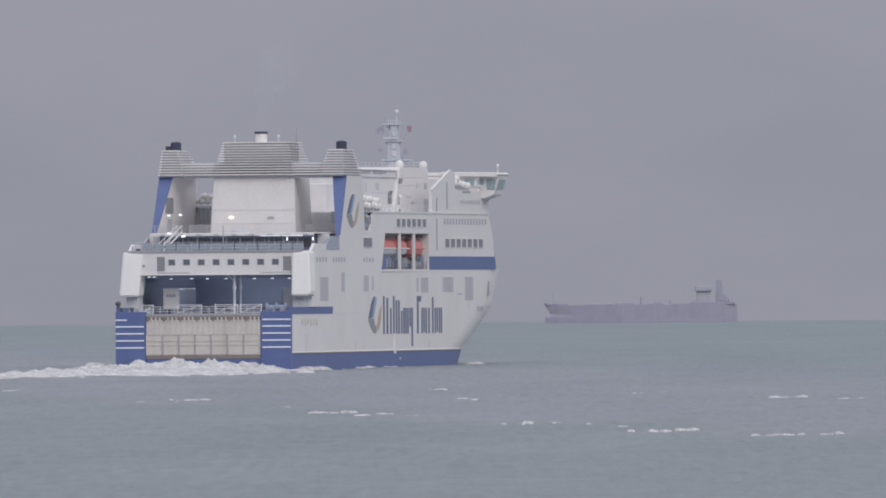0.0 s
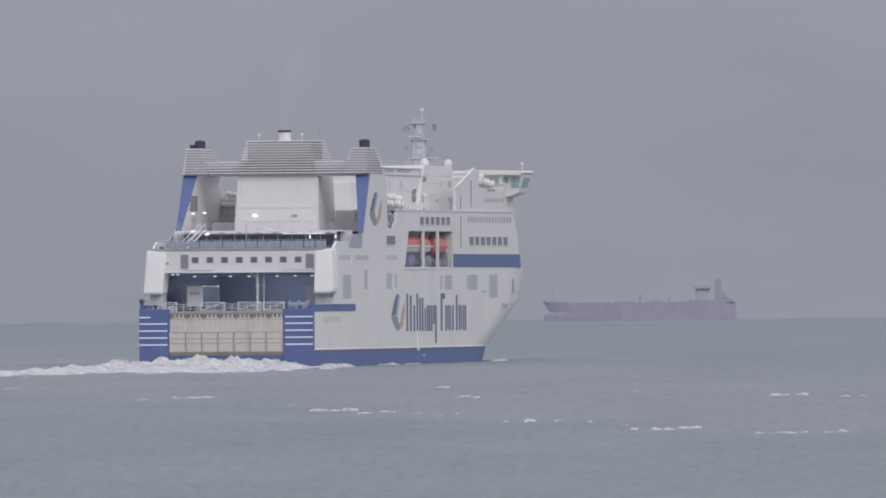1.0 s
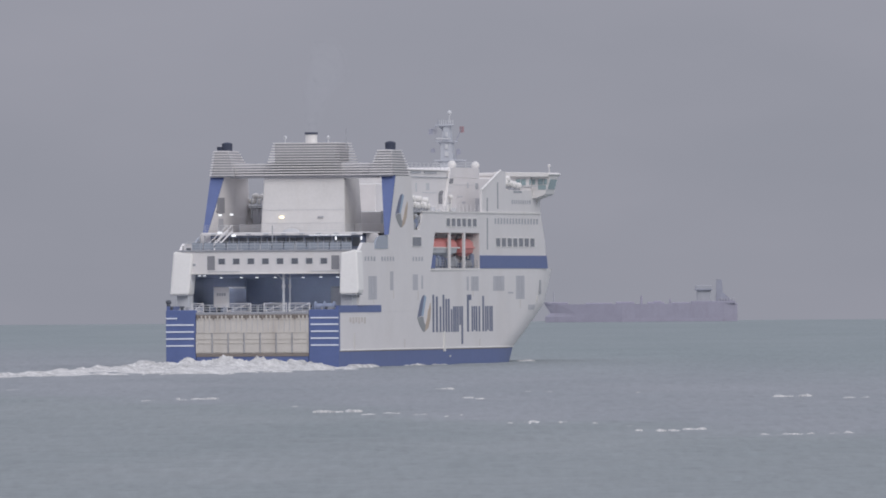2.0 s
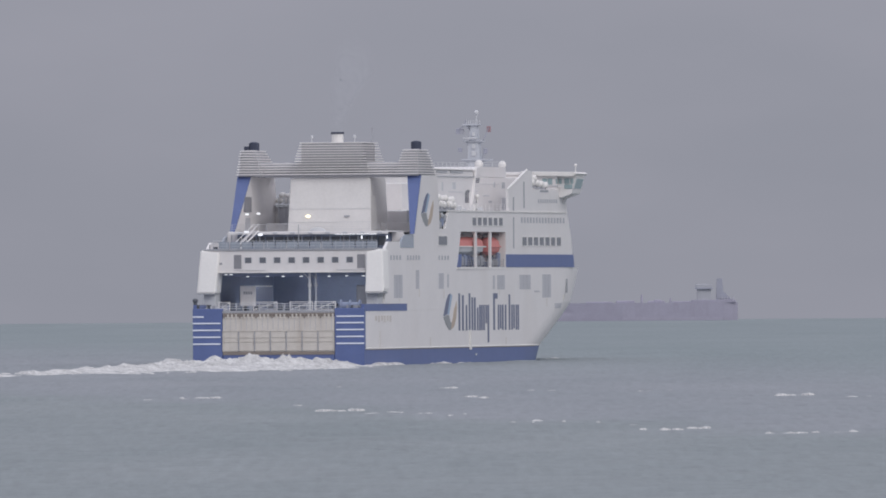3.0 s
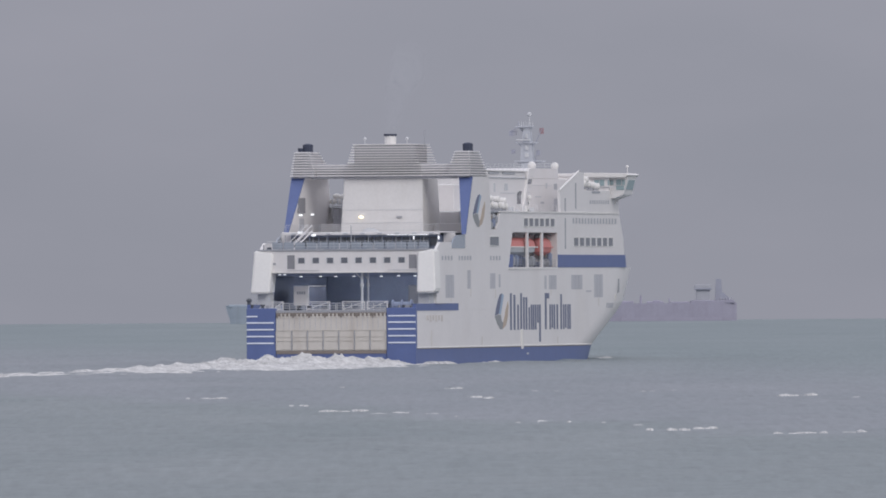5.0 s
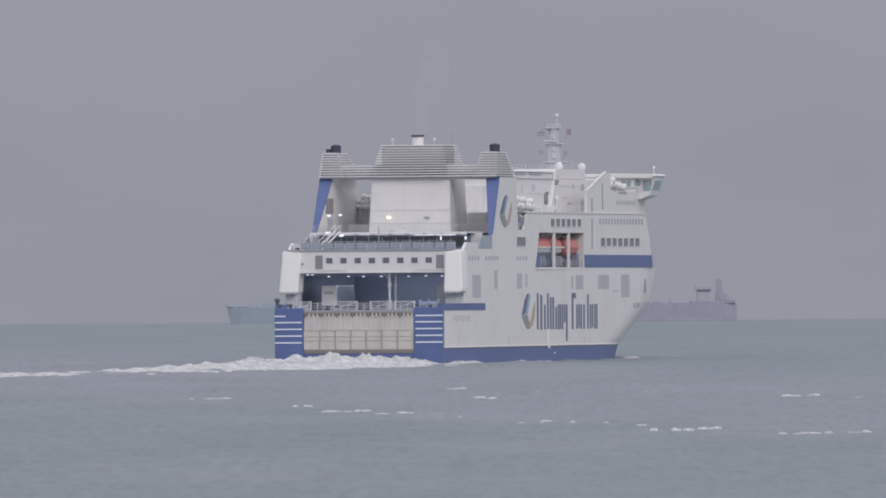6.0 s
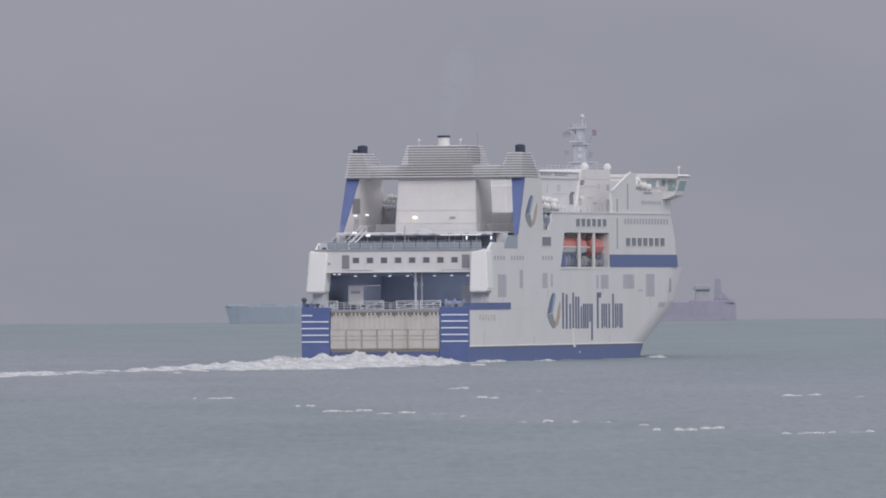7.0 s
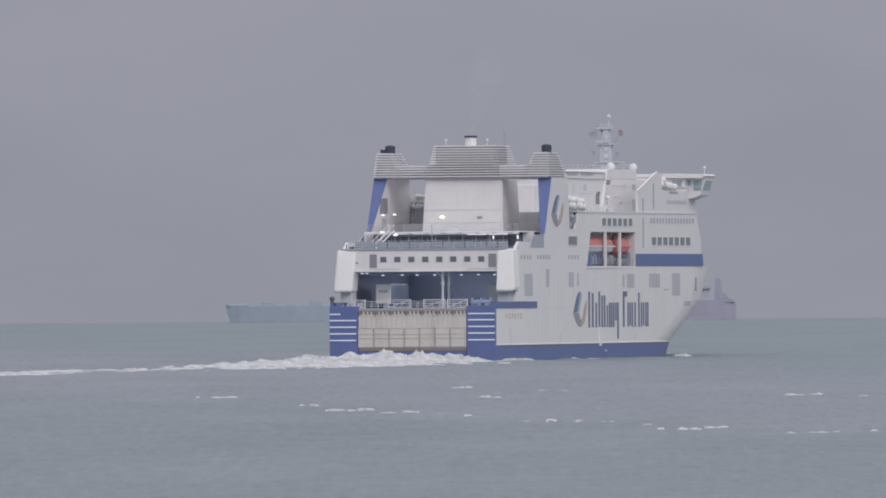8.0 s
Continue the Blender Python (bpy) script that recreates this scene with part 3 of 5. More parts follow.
def funnels():
    # centre casing, slightly tapering
    bm = bmesh.new()
    lo = [bm.verts.new(p) for p in ((-6.15, 36, 18.9), (6.15, 36, 18.9), (5.9, 50, 18.9), (-5.9, 50, 18.9))]
    hi = [bm.verts.new(p) for p in ((-5.75, 36.6, 26.7), (5.95, 36.6, 26.7), (5.6, 49.5, 26.7), (-5.6, 49.5, 26.7))]
    bm.faces.new(lo[::-1]), bm.faces.new(hi)
    for i in range(4):
        bm.faces.new((lo[i], lo[(i + 1) % 4], hi[(i + 1) % 4], hi[i]))
    casing = part("engine_casing", soft(bm, 0.12, 2), CASING, ferry, "large cream engine casing")
    for z in (20.3, 22.2):
        part("seam", boxed(-6.0, 6.05, 36.0 + (z - 18.9) * 0.077 - 0.06, 36.5, z - 0.03, z + 0.03, bevel=0), PALE, casing)
    bm = bmesh.new()
    ball(bm, (-3.1, 35.95, 21.15), 0.27, 1.3, 0.6, 0.7)
    part("deck_lamp", bm, LAMP, ferry, "lit warm floodlight")
    part("vent", boxed(2.2, 3.0, 35.9, 36.3, 21.05, 21.25, bevel=0.02), GREY, casing)
    # two raked funnel legs with blue fins
    for s in (-1, 1):
        bm = bmesh.new()
        rings = []
        for z, outer, aft, corner, inner_fore, fore in ((16.4, 13.085, 29.6, 12.95, 11.2, 52.0), (19.3, 13.14, 31.4, 12.8, 11.1, 51.5), (21.3, 13.2, 32.7, 12.48, 11.0, 51.0),
                                                        (23.5, 13.28, 34.1, 12.1, 10.9, 50.2), (27.0, 13.4, 36.3, 11.5, 10.7, 48.6)):
            mid, near = corner + (inner_fore - corner) * 0.5, corner + (inner_fore - corner) * 0.04
            rings.append([bm.verts.new((s * x, y, z)) for x, y in ((mid, aft + (fore - aft) * 0.45), (near, aft + 0.4), (corner + 0.05, aft), (outer, aft), (outer, fore), (inner_fore, fore + 0.8))])
        bm.faces.new(rings[0][::-1]), bm.faces.new(rings[-1])
        for a, b in zip(rings, rings[1:]):
            for i in range(6):
                bm.faces.new((a[i], a[(i + 1) % 6], b[(i + 1) % 6], b[i]))
        leg = part("funnel_leg", bm, WHITE, ferry, "raked white funnel leg")
        fin = bmesh.new()
        a = [fin.verts.new((s * x, y, z)) for x, y, z in ((12.95, 30.55, 18.5), (13.52, 30.55, 18.5), (13.47, 36.1, 27.0), (11.5, 36.1, 27.0))]
        b = [fin.verts.new((v.co.x, v.co.y + 0.5, v.co.z)) for v in a]
        fin.faces.new(a), fin.faces.new(b[::-1])
        for i in range(4):
            fin.faces.new((a[i], a[(i + 1) % 4], b[(i + 1) % 4], b[i]))
        part("fin", fin, BLUE, leg, "blue wedge fin")
        if s < 0:
            part("door", prism([(-12.2, 34.2), (-11.95, 37.4), (-11.7, 37.4), (-11.95, 34.2)], "z", 21.8, 24.0), DOOR, leg, "grey louvred door")
            part("door_panel", prism([(-12.4, 35.6), (-12.2, 38.0), (-12.02, 38.0), (-12.22, 35.6)], "z", 19.0, 21.0), PANEL, leg)
        # stacked louvres round each funnel
        for k in range(10):
            z = 27.12 + k * 0.375
            t = k / 9
            x0, x1 = sorted((s * (9.7 + 1.1 * t), s * (13.5 - 0.4 * t)))
            slat = boxed(x0, x1, 35.2 + 0.9 * t, 48.5 - 5.0 * t, z, z + 0.17, bevel=0.03)
            part("louvre", slat, WHITE, leg)
        core = bmesh.new()
        lo = [core.verts.new((s * x, y, 26.9)) for x, y in ((9.8, 35.5), (13.2, 35.5), (13.2, 48.2), (9.8, 48.2))]
        hi = [core.verts.new((s * x, y, 30.75)) for x, y in ((11.0, 36.4), (12.9, 36.4), (12.9, 43.2), (11.0, 43.2))]
        core.faces.new(lo[::-1]), core.faces.new(hi)
        for i in range(4):
            core.faces.new((lo[i], lo[(i + 1) % 4], hi[(i + 1) % 4], hi[i]))
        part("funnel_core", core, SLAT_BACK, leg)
        bm = bmesh.new()
        for dx, h in ((11.6, 31.75), (12.6, 31.3)) if s < 0 else ((12.25, 31.75),):
            rod(bm, (s * dx, 39, 30.3), (s * dx, 39, h), 0.72 if h > 31.5 else 0.42, 0.76 if h > 31.5 else 0.5, sides=14)
        for dx in ((11.6,) if s < 0 else (12.25,)):
            ball(bm, (s * dx, 39, 31.7), 0.72, 1, 1, 0.35)
        part("exhaust_pipe", bm, BLACK, leg, "sooty black exhaust pipe")
    # louvred bridge between the funnels
    for k in range(5):
        z = 27.12 + k * 0.375
        part("louvre", boxed(-10.6, 10.6, 36.0 + 0.1 * k, 40, z, z + 0.17, bevel=0.03), WHITE, casing)
    for s in (-1, 1):
        part("casing_brace", boxed(*sorted((s * 6.0, s * 10.8)), 44, 46.5, 18.9, 20.2, bevel=0.05), WHITE, casing)
    part("rear_house", boxed(3.6, 6.3, 58, 66, 21.9, 26.0, bevel=0.1), WHITE, ferry, "white house behind the funnels")
    # raft rack and door seen between the port leg and the casing
    rack = part("raft_frame", boxed(-10.9, -8.7, 50.0, 52.0, 22.7, 22.95, bevel=0.04), PALE, ferry, "grey raft rack")
    for x in (-10.4, -9.6, -9.0):
        part("rack_leg", boxed(x - 0.08, x + 0.08, 50.2, 50.5, 21.0, 24.0, bevel=0.02), PALE, rack)
    for x, z in ((-10.4, 23.5), (-9.4, 23.5), (-9.9, 24.3), (-8.9, 24.2)):
        bm = bmesh.new()
        ball(bm, (x, 51, z), 0.48, 1.25, 1, 0.9, 12)
        part("liferaft", bm, CREAM, ferry, "white liferaft canister")
    part("casing_door", boxed(-10.3, -9.1, 50.4, 50.8, 18.8, 22.5, bevel=0.04), PANEL, ferry, "slate blue steel door")
    part("casing_side_house", boxed(-12.5, -8.6, 51, 56, 18.8, 22.6, bevel=0.08), WHITE, ferry, "white side house")
    part("casing_screen", boxed(3.0, 11.0, 57.2, 57.5, 18.8, 21.9, bevel=0.03), HOUSING, ferry, "white steel screen")
    for x, y, z in ((8.6, 52, 21.6), (7.7, 54, 20.8)):
        part("fan_housing", boxed(x - 0.5, x + 0.5, y, y + 1, z - 0.4, z + 0.4, bevel=0.12), GREY, ferry)
        bm = bmesh.new()
        rod(bm, (x, y + 0.5, 18.8), (x, y + 0.5, z - 0.3), 0.18, sides=8)
        part("fan_duct", bm, PALE, ferry)
    for x, y, z in ((-11.9, 35.2, 21.5), (-11.45, 41.2, 21.6)):
        part("deck_lamp", boxed(x - 0.25, x + 0.18, y, y + 0.4, z - 0.13, z + 0.13, bevel=0.03), LAMP_WHITE, ferry, "lit deck lamp")
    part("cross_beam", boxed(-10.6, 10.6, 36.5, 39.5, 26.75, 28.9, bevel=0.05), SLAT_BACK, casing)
    for k in range(13):
        z = 27.12 + k * 0.375
        t = k / 12
        part("louvre", boxed(-5.6 + 1.25 * t, 5.95 - 0.75 * t, 35.6 + 0.7 * t, 50 - 4 * t, z, z + 0.17, bevel=0.03), WHITE, casing)
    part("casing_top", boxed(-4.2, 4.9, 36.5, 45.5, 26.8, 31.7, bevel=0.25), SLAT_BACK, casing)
    bm = bmesh.new()
    rod(bm, (0.5, 40, 31.4), (0.5, 40, 33.0), 0.85, sides=18)
    top = part("exhaust_stack", bm, CREAM, casing)
    bm = bmesh.new()
    rod(bm, (0.5, 40, 33.0), (0.5, 40, 33.3), 0.95, sides=18)
    part("stack_rim", bm, BLACK, top)
    bm = bmesh.new()
    rod(bm, (5.2, 42, 31), (5.2, 42, 33.9), 0.07, sides=6)
    part("aerial", bm, GREY, casing)
    for x, z in ((-3.3, 32.6), (3.0, 32.6)):
        bm = bmesh.new()
        ball(bm, (x, 40, z), 0.25)
        rod(bm, (x, 40, 31.5), (x, 40, z), 0.06, sides=6)
        part("lamp_dome", bm, PALE, casing)


def side_wall(points, s, name="side_wall", mat=None, thick=0.4, label=""):
    """An upright side plate from (forward, height) corners."""
    return part(name, prism(points, "x", *sorted((s * (13.1 - thick), s * 13.1))), mat or WHITE, ferry, label)



def side_plate(name, u0, u1, z0, z1, mat, parent=None, label="", proud=0.05, s=1):
    """A small fitting on the side plating: window, door or mark."""
    def beam(u, z):
        return 13.1 if z > 8.6 and u < 152 else min(13.1, half_beam(u, z))
    a, b = beam(u0, z0), beam(u1, z0)
    c, d = beam(u1, z1), beam(u0, z1)
    bm = bmesh.new()
    q = [(a, u0, z0), (b, u1, z0), (c, u1, z1), (d, u0, z1)]
    out = [bm.verts.new((s * (x + proud), y, z)) for x, y, z in q]
    inn = [bm.verts.new((s * (x - 0.15), y, z)) for x, y, z in q]
    bm.faces.new(out), bm.faces.new(inn[::-1])
    for i in range(4):
        bm.faces.new((out[i], out[(i + 1) % 4], inn[(i + 1) % 4], inn[i]))
    return part(name, bm, mat, parent or ferry, label)


def framed_window(u0, u1, z0, z1, mat):
    w = side_plate("window", u0, u1, z0, z1, mat)
    side_plate("window_frame", u0 - 0.25, u1 + 0.25, z1, z1 + 0.08, CREAM, w, proud=0.09)
    side_plate("window_frame", u0 - 0.25, u1 + 0.25, z0 - 0.08, z0, CREAM, w, proud=0.09)


def superstructure():
    # inner core, which the side plates close off
    part("core", boxed(-10.6, 10.6, 52, 148, 13.3, 21.9, bevel=0.05), WHITE, ferry)
    part("gear_house", boxed(8.6, 10.4, 50, 58, 18.8, 21.8, bevel=0.06), PALE, ferry)
    part("lower_core", boxed(-11.2, 11.2, 34.1, 52, 13.3, 18.5, bevel=0.05), PALE, ferry)
    part("casing_deck", boxed(-12.9, 12.9, 35.4, 58, 18.5, 18.8, bevel=0.03), GREY, ferry)
    part("boat_deck", boxed(-12.9, 12.9, 62, 150, 13.6, 13.8, bevel=0.02), GREY, ferry)
    for s in (-1, 1):
        side_wall([(11.5, 8.5), (27.2, 8.5), (27.2, 7.56), (62, 7.56), (62, 13.7), (64.6, 13.7), (67.5, 18.9), (67.5, 21.9), (58.5, 21.9), (57.5, 20.6), (56.0, 19.3), (49.5, 19.3), (49.5, 17.4), (33.5, 17.4), (32.2, 16.6), (22.6, 16.6), (22.4, 17.38), (14.2, 17.38), (11.6, 16.3)], s, label="white side plating")
        side_wall([(67.5, 18.9), (101.6, 18.9), (101.6, 21.9), (67.5, 21.9)], s)
        bm = prism([(101.6, 13.7), (154.6, 13.7), (153.2, 18), (149.6, 22.2), (149.8, 25.3), (122.5, 25.3), (122.5, 28.0), (118.5, 28.1), (104.0, 25.2), (104.0, 21.9), (101.6, 21.9)], "x", *sorted((s * 12.7, s * 13.1)))
        part("side_wall", bm, WHITE, ferry, "white side plating under the bridge")
        bm = bmesh.new()
        rod(bm, (s * 13.05, 103.8, 25.25), (s * 13.05, 118.6, 28.15), 0.16, sides=6)
        part("coping", bm, CREAM, ferry)
        bm = prism([(101.7, 13.72), (155.2, 13.72), (154.4, 15.62), (101.7, 15.62)], "x", *sorted((s * 12.9, s * 13.16)))
        part("trim_band", bm, BLUE, ferry, "blue trim band")
        bm = prism([(64.3, 13.75), (67.4, 13.75), (67.9, 15.62), (66.2, 15.62)], "x", *sorted((s * 12.9, s * 13.16)))
        part("trim_band", bm, BLUE, ferry)
        side_plate("ledge", 64.0, 155.5, 13.42, 13.66, CREAM, proud=0.14, s=s)
        side_plate("ledge", 58.2, 149.6, 21.8, 22.02, CREAM, proud=0.12, s=s)
        for u in (79.2, 90.3):
            part("boat_post", boxed(*sorted((s * 12.75, s * 13.1)), u - 0.5, u + 0.5, 13.7, 18.9, bevel=0.05), WHITE, ferry)
    part("front_wall", prism([(153.0, 13.7), (148.5, 22.2), (149.0, 27.5), (149.4, 27.5), (149.4, 22.2), (154.0, 13.7)], "x", -12.7, 12.7), WHITE, ferry)
    part("sun_deck", boxed(-13.0, 13.0, 57.6, 150, 21.85, 22.0, bevel=0.03), PALE, ferry)
    # upper deckhouse: a long lower block and a taller block before the bridge
    tier = part("deckhouse", boxed(-8.2, 8.2, 72, 146, 22.0, 27.1, bevel=0.1), WHITE, ferry, "white upper deckhouse")
    part("tier", boxed(-7.9, 8.1, 73, 103, 27.1, 28.0, bevel=0.08), WHITE, tier)
    part("tier_roof", boxed(-8.1, 8.35, 72.5, 103.5, 28.0, 28.18, bevel=0.03), CREAM, tier)
    part("tier_ledge", boxed(-8.3, 8.4, 71.8, 103, 27.02, 27.16, bevel=0.03), PALE, tier)
    part("mast_house", prism([(103.2, 27.1), (127.2, 27.1), (127.2, 28.35), (126.6, 28.6), (106.8, 28.6), (103.2, 27.6)], "x", 1.4, 8.2), WHITE, tier, "white mast house")

    def on_house(name, u0, u1, z0, z1, mat, proud=0.06):
        return part(name, boxed(8.1, 8.2 + proud, u0, u1, z0, z1, bevel=0.02), mat, tier)
    for u0, u1 in ((74.5, 82.0), (85.0, 94.0)):
        on_house("roof_window", u0, u1, 27.62, 27.88, LIGHT_GLASS)
    for u0, u1, z0, z1, mat in ((95.6, 98.4, 23.2, 24.6, GLASS), (100.9, 102.7, 23.2, 23.95, GLASS), (103.4, 105.2, 23.2, 23.95, GLASS),
                                (124.0, 126.2, 25.45, 26.35, LIGHT_GLASS), (123.9, 127.3, 22.3, 24.1, PANEL), (113.5, 116.0, 23.3, 23.6, PANEL), (109.5, 114.0, 24.25, 24.4, PALE),
                                (86.0, 88.4, 25.2, 26.2, PALE), (78.0, 79.0, 24.9, 26.2, PALE), (117.5, 118.6, 25.6, 26.4, PALE), (107.2, 122.0, 26.0, 26.06, PALE), (83.0, 94.0, 24.75, 24.85, PALE)):
        on_house("door" if z1 - z0 > 1.2 else "fitting", u0, u1, z0, z1, mat)
    bm = bmesh.new()
    prism([(95.6, 24.6), (98.4, 24.6), (99.3, 25.05), (97.6, 25.15), (96.2, 25.0)], "x", 8.1, 8.26, bm=bm)
    part("door_arch", bm, GLASS, tier)
    # slanted white ladder casing and its dark opening
    ladder = part("ladder", prism([(98.8, 22.0), (101.2, 22.0), (106.9, 28.5), (103.2, 28.5), (102.0, 26.4)], "x", 8.2, 8.55), WHITE, ferry, "slanted white ladder")
    part("ladder_opening", prism([(101.9, 26.2), (104.4, 26.2), (105.2, 26.95), (102.4, 26.95)], "x", 8.3, 8.62), GLASS, ladder)
    for k in range(7):
        f = k / 7
        part("rung", boxed(8.53, 8.6, 99.4 + 5.2 * f, 101.2 + 5.2 * f, 22.5 + 5.6 * f, 22.56 + 5.6 * f, bevel=0), PALE, ladder)
    bm = bmesh.new()
    ball(bm, (8.9, 101.6, 24.2), 0.34)
    rod(bm, (8.9, 101.6, 22.0), (8.9, 101.6, 24.0), 0.1, sides=6)
    part("vent_cowl", bm, CREAM, ferry)
    rail("deck_rail", [(12.7, 68, 22.0), (12.7, 103, 22.0)], ferry, height=1.0, step=3.0, r=0.03, mat=WHITE)
    rail("deck_rail", [(7.9, 74, 28.18), (7.9, 102, 28.18)], ferry, height=0.9, step=3.0, bars=2, r=0.03)
    rail("deck_rail", [(-7.9, 74, 28.18), (-7.9, 102, 28.18)], ferry, height=0.9, step=3.0, bars=2, r=0.03)
    rail("deck_rail", [(1.6, 126, 28.6), (8.0, 126, 28.6)], ferry, height=0.8, step=1.6, bars=2, r=0.03)
    # vents and lockers about the sun deck
    rng = random.Random(11)
    for k in range(14):
        u = rng.uniform(72, 122)
        x, w, h = rng.uniform(8.8, 11.8), rng.uniform(0.25, 0.6), rng.uniform(0.3, 0.9)
        part("deck_fitting", soft(boxed(x - w / 2, x + w / 2, u, u + rng.uniform(0.6, 2.0), 22.0, 22.0 + h, bevel=0), 0.06), rng.choice((WHITE, PALE, CREAM, PALE)), tier)
    # liferaft canisters
    for k, (y, z) in enumerate(((53.2, 22.8), (55.8, 22.9), (58.4, 22.8), (61, 22.9), (63.6, 22.8), (66, 22.7), (54.5, 23.8), (59.8, 23.7), (64.8, 23.5), (123.5, 26.3), (127, 26.25), (130.5, 26.1), (134, 25.95), (125.2, 26.9))):
        bm = bmesh.new()
        x = 12.0 if k < 9 else 12.5
        rod(bm, (x - 0.3, y, z), (x + 0.5, y, z), 0.5, sides=12)
        for dx in (-0.3, 0.5):
            ball(bm, (x + dx, y, z), 0.52, 0.6, 1, 1, 10)
        raft = part("liferaft", bm, CREAM, ferry, "white liferaft canister")
        part("cradle", boxed(x - 0.5, x + 0.4, y - 0.6, y + 0.6, z - 0.75, z - 0.4, bevel=0.03), GREY, raft)
    part("raft_rack", boxed(10.8, 12.9, 51.5, 67.4, 21.75, 22.05, bevel=0.05), GREY, ferry)
    for k, (u, w, z0, z1, paint) in enumerate(((50.2, 1.6, 19.3, 21.4, PALE), (52.0, 1.4, 20.6, 21.5, RUST), (52.2, 1.8, 19.3, 20.4, GREY), (54.2, 1.5, 19.6, 20.9, BAY), (54.4, 1.2, 21.0, 21.6, PALE), (56.0, 1.4, 20.2, 21.4, GREY))):
        part("gear", soft(boxed(12.3, 12.98, u, u + w, z0, z1, bevel=0), 0.15, 2), paint, ferry, "worn deck machinery")
    part("gear_screen", boxed(12.2, 12.35, 49.5, 62, 19.3, 21.75, bevel=0), PALE, ferry)
    part("gear_deck", boxed(8.6, 12.9, 49, 58, 19.1, 19.3, bevel=0.02), PALE, ferry)


def boats():
    """Orange lifeboats under davits in the side recess."""
    part("recess_end", boxed(10.6, 12.72, 101.65, 101.9, 13.8, 18.9, bevel=0), WHITE, ferry, "white recess bulkhead")
    part("recess_wall", boxed(10.58, 10.7, 66, 101.6, 13.8, 18.9, bevel=0), WHITE, ferry, "pale recess wall")
    for u0, u1, full in ((67.6, 89.8, False), (91.2, 101.3, True)):
        bm = bmesh.new()
        n = 12
        rings = []
        for i in range(n + 1):
            f = i / n
            w = 0.88 * (1 - abs(2 * f - 1) ** 9) + 0.08
            y = u0 + (u1 - u0) * f
            top = 18.1 - 0.35 * abs(2 * f - 1) ** 3
            ring = [(11.68 + w * dx, y, z) for dx, z in ((-1, 16.75), (-0.75, 17.6), (-0.3, top), (0.3, top), (0.75, 17.6), (1, 16.75))]
            rings.append([bm.verts.new(p) for p in ring])
        for a, b in zip(rings, rings[1:]):
            for i in range(6):
                bm.faces.new((a[i], a[(i + 1) % 6], b[(i + 1) % 6], b[i]))
        bm.faces.new(rings[0]), bm.faces.new(rings[-1][::-1])
        boat = part("lifeboat", bm, ORANGE, ferry, "orange enclosed lifeboat")
        bm = bmesh.new()
        rings = []
        for i in range(n + 1):
            f = i / n
            w = 0.85 * (1 - abs(2 * f - 1) ** 9) + 0.08
            y = u0 + (u1 - u0) * f
            keel = 15.4 + 0.8 * abs(2 * f - 1) ** 3
            rings.append([bm.verts.new((11.68 + w * dx, y, z)) for dx, z in ((-1, 16.7), (-0.8, 16.0), (0, keel), (0.8, 16.0), (1, 16.7))])
        for a, b in zip(rings, rings[1:]):
            for i in range(5):
                bm.faces.new((a[i], a[(i + 1) % 5], b[(i + 1) % 5], b[i]))
        bm.faces.new(rings[0]), bm.faces.new(rings[-1][::-1])
        part("boat_hull", bm, ORANGE if full else PALE, boat, "" if full else "pale grey boat hull")
        part("fender_band", boxed(10.75, 12.68, u0 + 0.8, u1 - 0.8, 16.62, 16.82, bevel=0.05), CREAM if not full else ORANGE, boat)
        for f in (0.2, 0.8):
            y = u0 + (u1 - u0) * f
            bm = bmesh.new()
            rod(bm, (10.8, y, 13.8), (11.4, y, 18.6), 0.18, sides=6)
            rod(bm, (11.4, y, 18.6), (12.6, y, 18.5), 0.16, sides=6)
            part("davit", bm, GREY, ferry)
    rng = random.Random(5)
    for k in range(11):
        u = 68 + k * 3.0
        part("deck_gear", soft(boxed(11.2, 12.4, u, u + rng.uniform(1.2, 2.4), 13.8, 13.8 + rng.uniform(0.7, 1.9), bevel=0), 0.2, 2), rng.choice((BAY, GREY, BAY, NAVY)), ferry)
    for x, z, w in ((11.0, 15.6, 0.35), (11.6, 15.1, 0.3), (12.2, 15.9, 0.28)):
        part("deck_gear", soft(boxed(x - w, x + w, 99.4, 100.8, 13.8, z, bevel=0), 0.15, 2), BAY, ferry)
    rail("boat_rail", [(12.85, 67, 13.8), (12.85, 101, 13.8)], ferry, step=2.4, mat=GREY)


